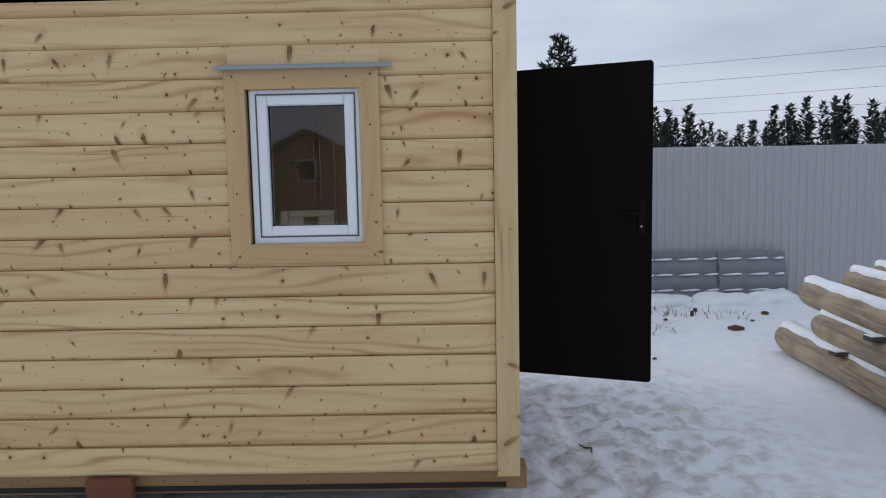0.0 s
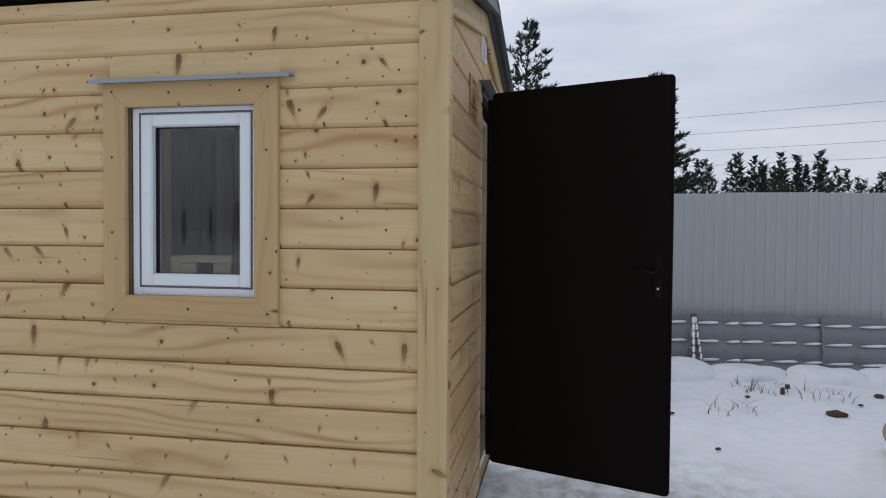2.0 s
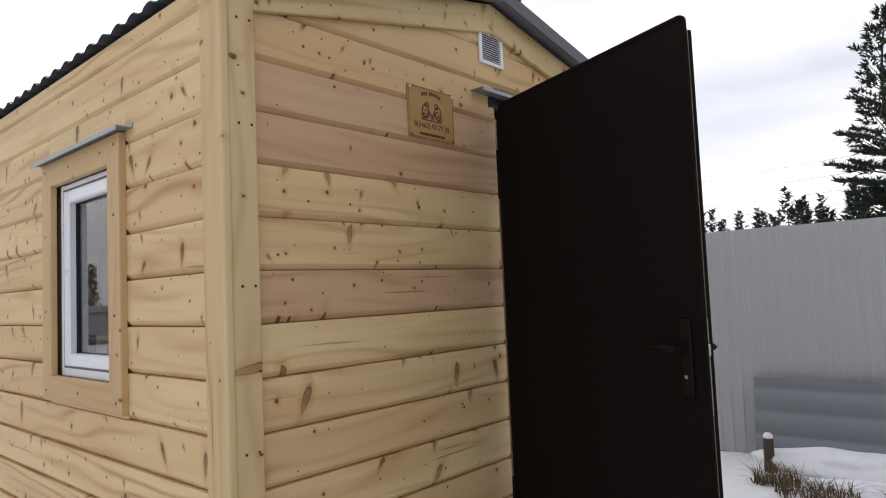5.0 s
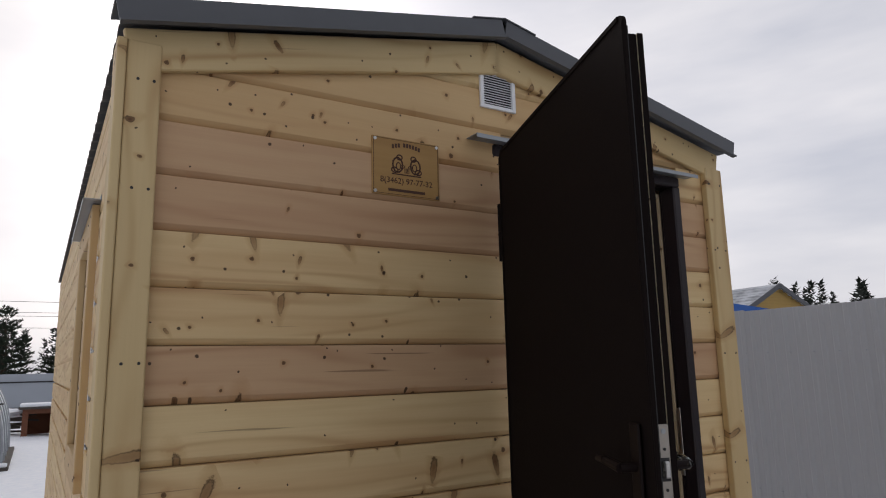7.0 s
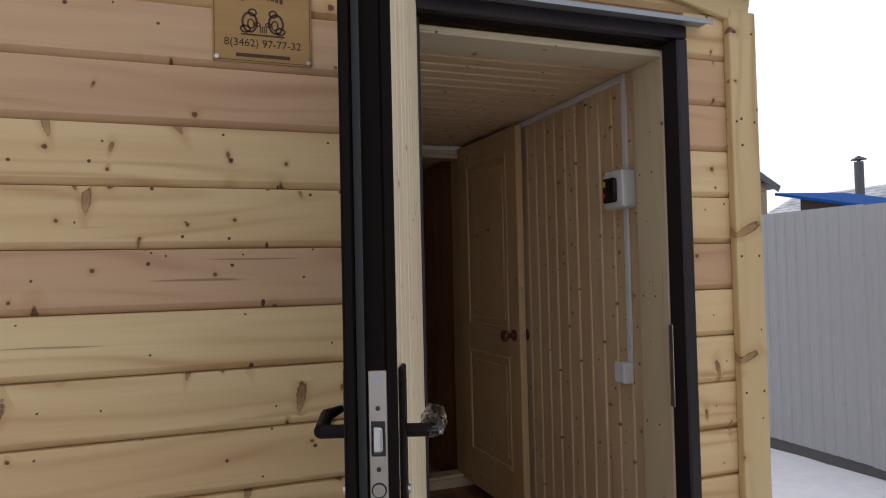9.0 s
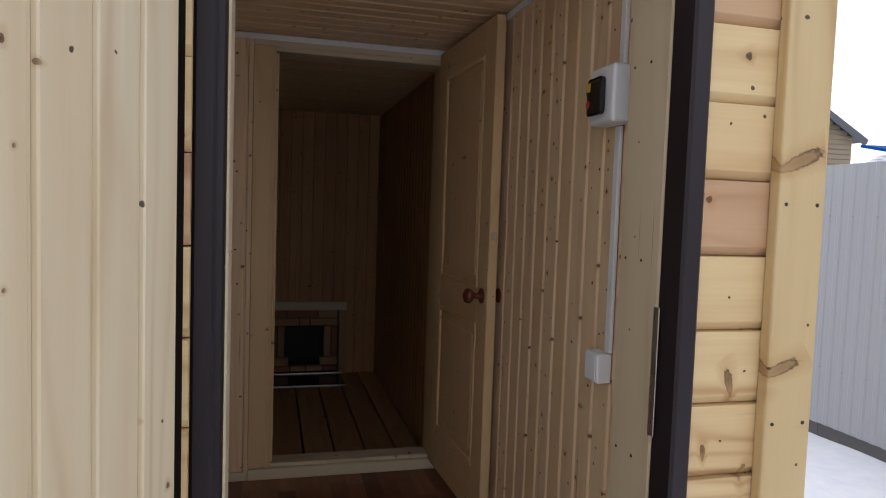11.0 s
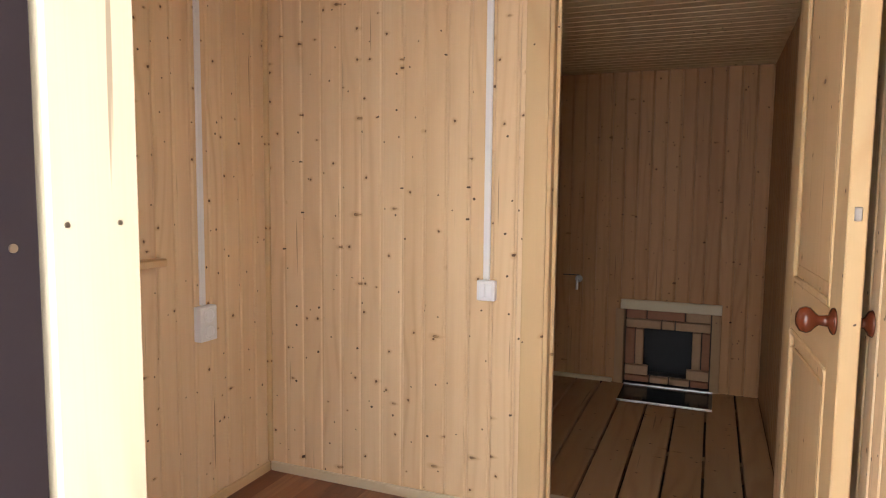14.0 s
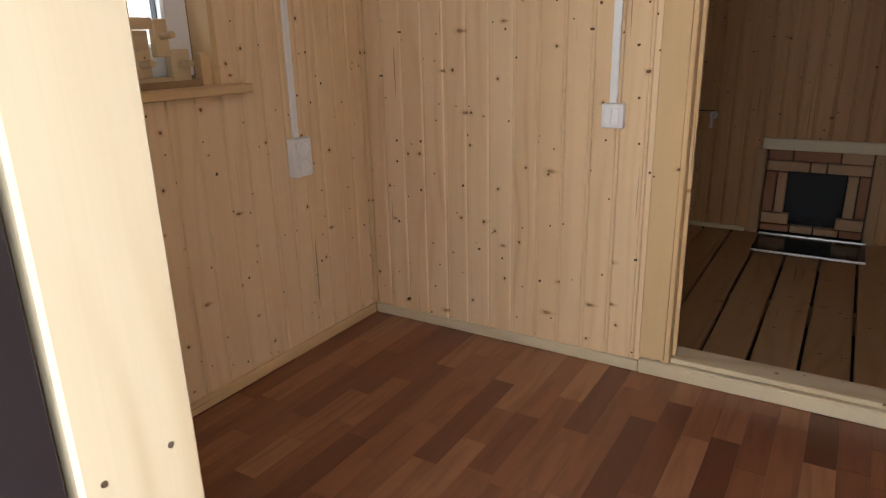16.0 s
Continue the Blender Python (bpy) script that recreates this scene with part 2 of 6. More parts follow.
STEEL_BROWN = plain("brown_black_powder_coat", (0.0100, 0.0070, 0.0064), 0.66, spots=0.2, scale=220, relief=0.06, spec=0.04)
HANDLE_BROWN = plain("dark_bronze_handle", (0.010, 0.006, 0.0055), 0.5, 0.0, 0.2, 60, spec=0.1)
LOCK_STEEL = plain("brushed_lock_steel", (0.36, 0.33, 0.29), 0.34, 1.0, 0.15, 90)
FRAME_BROWN = plain("dark_steel_frame", (0.019, 0.0135, 0.016), 0.42, spots=0.2, scale=160, relief=0.04, spec=0.3)
BRASS = plain("brass_screw", (0.6, 0.45, 0.18), 0.35, 1.0, 0.1, 60)
CHROME = plain("brushed_steel", (0.55, 0.54, 0.52), 0.3, 1.0, 0.1, 90)
ZINC = plain("zinc_flashing", (0.33, 0.35, 0.37), 0.45, 0.7, 0.15, 20)
PVC = plain("white_pvc", (0.80, 0.82, 0.85), 0.3, spots=0.03, scale=12)
PLASTIC = plain("white_plastic", (0.78, 0.79, 0.80), 0.38, spots=0.04, scale=18)
SEAM_SHADE = plain("shadowed_seam", (0.10, 0.11, 0.12), 0.6)
BLACK = plain("black_rubber", (0.012, 0.012, 0.013), 0.5)
SMOKED = plain("smoked_plastic", (0.012, 0.012, 0.014), 0.12)
ROOF_GREY = plain("grey_roof_metal", (0.085, 0.09, 0.10), 0.45, 0.0, 0.18, 14)
FENCE_GREY = plain("grey_profiled_sheet", (0.39, 0.40, 0.415), 0.38, 0.0, 0.06, 4)
TILE_GREY = plain("grey_metal_tile", (0.19, 0.21, 0.23), 0.42, 0.0, 0.10, 8)
BLUE_METAL = plain("blue_roof_sheet", (0.006, 0.075, 0.30), 0.85, 0.0, 0.1, 4, spec=0.05)
KNOB = plain("red_brown_lacquer", (0.12, 0.028, 0.012), 0.15, spots=0.25, scale=60)
FIREBOX = plain("black_cast_iron", (0.008, 0.008, 0.009), 0.6, spots=0.3, scale=80)
BRICK = plain("red_stove_brick", (0.30, 0.135, 0.075), 0.85, spots=0.25, scale=60, relief=0.3)
BRICK_PALE = plain("pale_stove_brick", (0.42, 0.26, 0.15), 0.85, spots=0.25, scale=60, relief=0.3)
MORTAR = plain("stove_mortar", (0.07, 0.055, 0.045), 0.95, spots=0.3, scale=90)
CONCRETE = plain("concrete", (0.11, 0.11, 0.11), 0.9, spots=0.3, scale=20, relief=0.3)
SIGN_WOOD = pine("sign_plywood", (0.42, 0.25, 0.09), (0.30, 0.16, 0.05), 0.2, axis="y")
BURNT = plain("burnt_engraving", (0.07, 0.028, 0.015), 0.7)
BARK = plain("pine_bark", (0.075, 0.05, 0.035), 0.95, spots=0.4, scale=30, relief=0.5)
NEEDLES = plain("pine_needles", (0.022, 0.036, 0.018), 0.75, spots=0.5, scale=3)
WOODS = plain("far_pine_wood", (0.02, 0.028, 0.02), 0.85, spots=0.5, scale=0.7)
DRY_GRASS = plain("dry_grass", (0.12, 0.085, 0.04), 0.85, spots=0.4, scale=30)
CABLE = plain("cable", (0.05, 0.05, 0.055), 0.6)


def snow_material():
    m, nt, bsdf = material("snow")
    co = local(nt)
    fine, mid, broad = noise_tex(nt, co, 60, 5, 0.65), noise_tex(nt, co, 7, 5, 0.6), noise_tex(nt, co, 0.5, 3)
    c = blend(nt, ramp(nt, mid, [(0.3, 0.0), (0.7, 1.0)]), (0.78, 0.81, 0.86), (0.88, 0.89, 0.91))
    # trodden, dirty patch in front of the door
    n = nt.nodes.new("ShaderNodeVectorMath")
    n.operation = "DISTANCE"
    nt.links.new(vcalc(nt, "MULTIPLY", co, (1.0, 0.8, 0.0)), n.inputs[0])
    n.inputs[1].default_value = (0.9, 3.7, 0.0)
    patch = ramp(nt, calc(nt, "DIVIDE", n.outputs["Value"], 2.2), [(0.2, 1.0), (1.0, 0.0)])
    dirt = calc(nt, "MULTIPLY", patch, ramp(nt, mid, [(0.44, 0.0), (0.62, 0.7)]))
    c = blend(nt, dirt, c, (0.34, 0.31, 0.27))
    nt.links.new(c, bsdf.inputs["Base Color"])
    bsdf.inputs["Roughness"].default_value = 0.75
    bsdf.inputs["Specular IOR Level"].default_value = 0.25
    bump(nt, calc(nt, "ADD", calc(nt, "MULTIPLY", fine, 0.3), mid), 0.5, 0.03, bsdf)
    return m


def glass_material(name, tint=(0.93, 0.96, 0.95), ior=1.5):
    m, nt, bsdf = material(name)
    bsdf.inputs["Base Color"].default_value = (*tint, 1)
    bsdf.inputs["Transmission Weight"].default_value = 1.0
    bsdf.inputs["Roughness"].default_value = 0.0
    bsdf.inputs["IOR"].default_value = ior
    return m


def laminate_material():
    m, nt, bsdf = material("walnut_laminate")
    x, y, z = separate(nt, local(nt))
    r = chance(nt)
    u, v = calc(nt, "ADD", x, calc(nt, "MULTIPLY", r, 43.0)), calc(nt, "ADD", y, calc(nt, "MULTIPLY", r, 9.0))
    grain = noise_tex(nt, combine(nt, calc(nt, "MULTIPLY", u, 4.0), calc(nt, "MULTIPLY", v, 110.0), 0.0), 1.0, 4, 0.6)
    flame = noise_tex(nt, combine(nt, calc(nt, "MULTIPLY", u, 3.0), calc(nt, "MULTIPLY", v, 26.0), 2.0), 1.0, 3, 0.5, 0.6)
    c = ramp(nt, r, [(0.0, (0.10, 0.034, 0.019)), (0.14, (0.19, 0.07, 0.036)), (0.6, (0.27, 0.11, 0.055)), (1.0, (0.38, 0.185, 0.095))])
    c = blend(nt, ramp(nt, flame, [(0.45, 0.0), (0.7, 0.4)]), c, (0.08, 0.026, 0.014))
    c = blend(nt, calc(nt, "MULTIPLY", grain, 0.25), c, (0.05, 0.018, 0.01))
    nt.links.new(c, bsdf.inputs["Base Color"])
    put(nt, bsdf.inputs["Roughness"], calc(nt, "ADD", 0.3, calc(nt, "MULTIPLY", grain, 0.15)))
    bump(nt, grain, 0.05, 0.001, bsdf)
    return m


SNOW = snow_material()
GLASS = glass_material("window_glass", (0.70, 0.73, 0.75), 1.52)
DOME = glass_material("lamp_glass")
for dome_node in DOME.node_tree.nodes:
    if dome_node.type == "BSDF_PRINCIPLED":
        dome_node.inputs["Roughness"].default_value = 0.3
FOIL = glass_material("packing_film")
LAMINATE = laminate_material()
POLY = plain("polycarbonate", (0.50, 0.54, 0.56), 0.35, spots=0.06, scale=3)


# ---- building helpers ----
def mesh_of(name, bm, mat_=None):
    me = bpy.data.meshes.new(name)
    bm.normal_update()
    bm.to_mesh(me)
    bm.free()
    if mat_:
        me.materials.append(mat_)
    return me


def raw_mesh(name, verts, faces, mat_=None, smooth=False):
    me = bpy.data.meshes.new(name)
    me.from_pydata(verts, [], faces)
    if mat_:
        me.materials.append(mat_)
    me.update()
    if smooth:
        me.shade_smooth()
    return me


def part(name, bm, mat_, parent, label="", m=None):
    ob = new(name, mesh_of(name, bm, mat_) if isinstance(bm, bmesh.types.BMesh) else bm)
    ob.parent = parent
    if m is not None:
        ob.matrix_basis = m
    if label:
        ob["label"] = label
    return ob


def thing(name, m=None):
    ob = new(name)
    ob.empty_display_size = 0.1
    if m is not None:
        ob.matrix_basis = m
    return ob


def box(bm, x0, x1, y0, y1, z0, z1, bevel=0.0, seg=1):
    made = bmesh.ops.create_cube(bm, size=1.0, matrix=Matrix.LocRotScale(((x0 + x1) / 2, (y0 + y1) / 2, (z0 + z1) / 2), None, (x1 - x0, y1 - y0, z1 - z0)))
    if bevel:
        edges = {e for v in made["verts"] for e in v.link_edges}
        bmesh.ops.bevel(bm, geom=list(edges), offset=bevel, segments=seg, affect="EDGES", profile=0.5)
    return bm


def boxed(*a, **k):
    return box(bmesh.new(), *a, **k)


def rod(bm, p, q, r0, r1=None, n=12, caps=True):
    """A round bar from p to q."""
    p, q = Vector(p), Vector(q)
    d = q - p
    m = Matrix.Translation((p + q) / 2) @ d.to_track_quat("Z", "Y").to_matrix().to_4x4()
    bmesh.ops.create_cone(bm, cap_ends=caps, segments=n, radius1=r0, radius2=r0 if r1 is None else r1, depth=d.length, matrix=m)
    return bm


def lathe(bm, outline, m=None, n=20):
    """Turns an outline of (radius, height) about z."""
    m = m or Matrix.Identity(4)
    rings = [[bm.verts.new(m @ Vector((r * math.cos(2 * math.pi * k / n), r * math.sin(2 * math.pi * k / n), h))) for k in range(n)] for r, h in outline]
    for a, b in zip(rings, rings[1:]):
        for k in range(n):
            bm.faces.new((a[k], a[(k + 1) % n], b[(k + 1) % n], b[k])).smooth = True
    for ring, flip in ((rings[0], True), (rings[-1], False)):
        if (ring[0].co - ring[n // 2].co).length > 1e-5:
            bm.faces.new(ring[::-1] if flip else ring)
    return bm


def board(name, profile, ends, mat_):
    """A board along local x. profile: (depth towards -y, height z) round the section; ends: two numbers, or two functions of z."""
    a, b = (e if callable(e) else (lambda z, e=e: e) for e in ends)
    n = len(profile)
    verts = [(a(z), -d, z) for d, z in profile] + [(b(z), -d, z) for d, z in profile]
    faces = [(k, (k + 1) % n, n + (k + 1) % n, n + k) for k in range(n)] + [tuple(range(n))[::-1], tuple(range(n, 2 * n))]
    return raw_mesh(name, verts, faces, mat_)


def siding_profile(h):
    return [(0.0, 0.0), (0.005, 0.0), (0.007, 0.002), (0.0192, 0.016), (0.020, 0.018), (0.020, h - 0.006), (0.0185, h - 0.0035), (0.004, h - 0.003), (0.0, h - 0.003)]


def lining_profile(w):
    return [(0.0, 0.0), (0.006, 0.0), (0.0065, 0.008), (0.0105, 0.0105), (0.0125, 0.014), (0.0125, w - 0.006), (0.0105, w - 0.003), (0.006, w - 0.001), (0.0, w - 0.001)]


def piece(name, mesh, parent, m):
    ob = new(name, mesh)
    ob.parent = parent
    ob.matrix_basis = m
    return ob


# ---- the cabin's numbers ----
SX0, SX1 = -5.68, 0.30          # outer siding line of the long side, west and east
SY, NY = 3.535, 5.945           # siding planes, south and north
EX = 0.262                      # backing plane of the east siding, which stands 0.02 proud
Z_SIDE, PITCH = 0.265, 0.1532   # lowest siding edge, row height
IN_S, IN_N, IN_E = 3.68, 5.76, 0.07   # faces of the lining
PART_X, STOVE_X = -1.695, -4.11       # faces of partition and stove wall
Z_FLOOR, Z_CEIL, Z_STEAM = 0.43, 2.475, 0.31
RIDGE_Y, RIDGE_Z = 4.74, 2.905   # underside of the roof
FALL_S, FALL_N = 0.212, 0.205     # its two pitches
D_Y0, D_Y1, D_Z0, D_Z1 = 4.722, 5.718, 0.43, 2.512   # outer edges of the steel door frame
W_X0, W_X1, W_Z0, W_Z1 = -0.985, -0.432, 1.446, 2.202  # white window frame


def roof_under(y):
    return RIDGE_Z - (FALL_S if y < RIDGE_Y else FALL_N) * abs(y - RIDGE_Y)


def slab(name, bm_boxes, mat_, label, category):
    bm = bmesh.new()
    for b in bm_boxes:
        box(bm, *b)
    return tagged(new(name, mesh_of(name, bm, mat_)), label, category, kind="structure")


# ---- ground: one snow sheet to the horizon ----
def axis_steps(lo, hi, step, reach):
    mid = list(np.arange(lo, hi + 1e-6, step))
    out, s = [], step
    p = hi
    while p < reach:
        s *= 1.35
        p += s
        out.append(p)
    low, s, p = [], step, lo
    while p > -reach:
        s *= 1.35
        p -= s
        low.append(p)
    return np.array(low[::-1] + mid + out)


def ground_height(x, y):
    h = -0.13 * min(max((0.5 - x) / 3.0, 0), 1) * min(max((y - 6.0) / 3.0, 0), 1)
    near = max(0.0, 1 - math.hypot(x - 1, (y - 4.5) * 0.7) / 9)
    h += 0.05 * (noise.noise((x * 0.6, y * 0.6, 0)))
    h += near * 0.022 * noise.noise((x * 2.8, y * 2.8, 3))
    tread = max(0.0, 1 - math.hypot((x - 1.1) / 1.6, (y - 4.6) / 2.6))
    h += min(tread * 1.6, 1) * 0.06 * noise.noise((x * 5.5, y * 5.5, 7)) + min(tread * 1.8, 1) * 0.034 * noise.noise((x * 11, y * 11, 1))
    drift = max(0.0, 1 - abs(y - 9.2) / 1.3)
    h += drift * (0.12 + 0.06 * noise.noise((x * 1.3, 0, 5))) * min(max((x - 0.5) / 1.5, 0), 1)
    if SX0 < x < 0.3 and SY < y < NY:
        h = min(h, 0.02)
    return h if abs(y) < 200 else 0.0


gx, gy = axis_steps(-3, 6, 0.05, 1500), axis_steps(2.5, 10.2, 0.05, 1500)
gv = [(x, y, ground_height(x, y)) for y in gy for x in gx]
gn = len(gx)
gf = [(j * gn + i, j * gn + i + 1, (j + 1) * gn + i + 1, (j + 1) * gn + i) for j in range(len(gy) - 1) for i in range(gn - 1)]
tagged(new("ground", raw_mesh("ground", gv, gf, SNOW, True)), "snow-covered yard, trodden and dirty before the door", "ground", kind="structure")

# ---- cabin walls: timber cores with real openings ----
wall_south = slab("wall_south", [
    (SX0, W_X0 - 0.01, SY, IN_S - 0.014, Z_SIDE, 2.60), (W_X1 + 0.01, EX, SY, IN_S - 0.014, Z_SIDE, 2.60),
    (W_X0 - 0.01, W_X1 + 0.01, SY, IN_S - 0.014, Z_SIDE, W_Z0 - 0.01), (W_X0 - 0.01, W_X1 + 0.01, SY, IN_S - 0.014, W_Z1 + 0.01, 2.60)],
    ROUGH_CORE, "long cabin wall clad in pale horizontal pine boards", "wall")
wall_north = slab("wall_north", [(SX0, EX, IN_N + 0.014, NY, Z_SIDE, 2.60)], ROUGH_CORE, "rear long cabin wall of timber with pine cladding", "wall")
wall_west = slab("wall_west", [(SX0, SX0 + 0.15, IN_S - 0.014, IN_N + 0.014, Z_SIDE, 2.60)], ROUGH_CORE, "far end wall of the timber cabin", "wall")
wall_east = slab("wall_east", [
    (IN_E + 0.014, EX, IN_S - 0.014, D_Y0 + 0.012, Z_SIDE, 2.60), (IN_E + 0.014, EX, D_Y1 - 0.012, IN_N + 0.014, Z_SIDE, 2.60),
    (IN_E + 0.014, EX, D_Y0 + 0.012, D_Y1 - 0.012, D_Z1 - 0.012, 2.60), (IN_E + 0.014, EX, D_Y0 + 0.012, D_Y1 - 0.012, Z_SIDE, D_Z0 - 0.01)],
    ROUGH_CORE, "cabin end wall with the entrance, clad in pine boards", "wall")
ID_Y0, ID_Y1, ID_Z1 = 4.90, 5.665, 2.40    # clear opening of the inner door
partition = slab("wall_partition", [
    (PART_X - 0.09, PART_X - 0.014, IN_S, ID_Y0 - 0.03, Z_STEAM, Z_CEIL), (PART_X - 0.09, PART_X - 0.014, ID_Y1 + 0.03, IN_N, Z_STEAM, Z_CEIL),
    (PART_X - 0.09, PART_X - 0.014, ID_Y0 - 0.03, ID_Y1 + 0.03, ID_Z1 + 0.03, Z_CEIL)], ROUGH_CORE, "inner partition wall lined with knotty pine boards", "wall")
ST_Y0, ST_Y1, ST_Z1 = 4.885, 5.458, 0.845
wall_stove = slab("wall_stove", [
    (STOVE_X - 0.10, STOVE_X - 0.014, IN_S, ST_Y0, Z_STEAM, Z_CEIL), (STOVE_X - 0.10, STOVE_X - 0.014, ST_Y1, IN_N, Z_STEAM, Z_CEIL),
    (STOVE_X - 0.10, STOVE_X - 0.014, ST_Y0, ST_Y1, ST_Z1, Z_CEIL)], ROUGH_CORE, "pine-lined wall around the stove opening", "wall")
# Underfloor in near-black, so its colour supplies the shade between the planks.
GAP_SHADE = plain("gap_shade_underfloor", (0.022, 0.016, 0.012), 0.95, spots=0.3, scale=12)
slab("subfloor", [(SX0 + 0.15, EX - 0.01, SY + 0.02, NY - 0.02, Z_STEAM - 0.145, Z_STEAM - 0.12)], GAP_SHADE, "underfloor coloured dark as the shade in the plank gaps", "floor")
slab("floor", [(-3.9, -3.84, IN_S, IN_N, Z_STEAM - 0.12, Z_STEAM - 0.03),
               (-3.0, -2.94, IN_S, IN_N, Z_STEAM - 0.12, Z_STEAM - 0.03), (-2.05, -1.99, IN_S, IN_N, Z_STEAM - 0.12, Z_STEAM - 0.03), (PART_X - 0.06, IN_E + 0.02, IN_S - 0.014, IN_N + 0.014, Z_STEAM - 0.12, Z_FLOOR - 0.008)],
     ROUGH_CORE, "timber subfloor under laminate and planks", "floor")
floor_room = bpy.data.objects["floor"]


# ceiling boards run across the cabin, one mesh
def ceiling():
    bm = bmesh.new()
    box(bm, SX0 + 0.15, IN_E + 0.014, IN_S - 0.014, IN_N + 0.014, Z_CEIL + 0.013, Z_CEIL + 0.06)
    x, w = IN_E, 0.088
    while x > STOVE_X:
        prof = lining_profile(w)
        a = [bm.verts.new((x - z, IN_S - 0.01, Z_CEIL + 0.0125 - d)) for d, z in prof]
        b = [bm.verts.new((x - z, IN_N + 0.01, Z_CEIL + 0.0125 - d)) for d, z in prof]
        for k in range(len(prof) - 1):
            bm.faces.new((a[k], b[k], b[k + 1], a[k + 1]))
        x -= w
    bmesh.ops.recalc_face_normals(bm, faces=bm.faces[:])
    tagged(new("ceiling", mesh_of("ceiling", bm, LINING_Y)), "low ceiling of narrow grooved pine boards", "ceiling", kind="structure")


ceiling()

# ---- siding rows ----
SOUTH = lambda x, z: pose(x, SY, z)
EAST = lambda y, z: pose(EX, y, z, 0, 0, 90)


def siding():
    rows = [Z_SIDE + PITCH * k for k in range(16)]
    c0, c1 = W_X0 - 0.09, W_X1 + 0.085      # the casing covers the cut ends
    for k, z in enumerate(rows):
        h = PITCH if k < 15 else 2.638 - z
        full = z + h < W_Z0 - 0.06 or z > W_Z1 + 0.06
        spans = [(SX0, EX - 0.06)] if full else [(SX0, c0), (c1, EX - 0.06)]
        for a, b in spans:
            piece("siding_board", board("siding_board", siding_profile(h), (0.0, b - a), SIDING), wall_south, SOUTH(a, z))
        # notched boards above and below the casing
        for lo, hi in ((z, min(z + h, 1.356)), (max(z, 2.292), z + h)):
            if not full and 0.012 < hi - lo < h - 0.001:
                prof = [(0.0, 0.0), (0.020, 0.0), (0.020, hi - lo - 0.004), (0.012, hi - lo), (0.0, hi - lo)]
                piece("siding_board", board("siding_board", prof, (0.0, c1 - c0), SIDING), wall_south, SOUTH(c0, lo))
    e_rows = [Z_SIDE + PITCH * k for k in range(18)]
    for k, z in enumerate(e_rows):
        if z + PITCH > roof_under(RIDGE_Y):
            h = roof_under(RIDGE_Y) - z - 0.01
            if h < 0.03:
                continue
        else:
            h = PITCH
        if z + PITCH < D_Z0 - 0.02:
            spans = [(SY + 0.05, NY - 0.06)]
        elif z < D_Z1 - 0.06:
            spans = [(SY + 0.05, D_Y0 + 0.040), (D_Y1 - 0.006, NY - 0.06)]
        else:
            spans = [(SY + 0.02, NY - 0.02)]
        for a, b in spans:
            lo = (lambda q, a=a, z=z: max(0.0, RIDGE_Y - (RIDGE_Z - 0.005 - z - q) / FALL_S - a))
            hi = (lambda q, a=a, b=b, z=z: min(b - a, RIDGE_Y + (RIDGE_Z - 0.005 - z - q) / FALL_N - a))
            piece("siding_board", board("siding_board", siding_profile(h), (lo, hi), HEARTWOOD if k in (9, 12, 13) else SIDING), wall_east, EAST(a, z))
    # gable infill behind the boards
    bm = bmesh.new()
    pts = [(SY + 0.02, 2.60), (NY - 0.02, 2.60), (NY - 0.02, roof_under(NY)), (RIDGE_Y, RIDGE_Z), (SY + 0.02, roof_under(SY))]
    front, back = [bm.verts.new((EX - 0.002, y, z - 0.006)) for y, z in pts], [bm.verts.new((EX - 0.05, y, z - 0.006)) for y, z in pts]
    bm.faces.new(front), bm.faces.new(back[::-1])
    for k in range(5):
        bm.faces.new((front[k], back[k], back[(k + 1) % 5], front[(k + 1) % 5]))
    me = mesh_of("gable_infill", bm, ROUGH_CORE)
    for x in (0.0, SX0 - EX + 0.06):
        ob = new("gable_infill", me)
        ob.matrix_basis = pose(x, 0, 0)
        tagged(ob, "timber infill behind the gable boards", "wall", kind="structure")


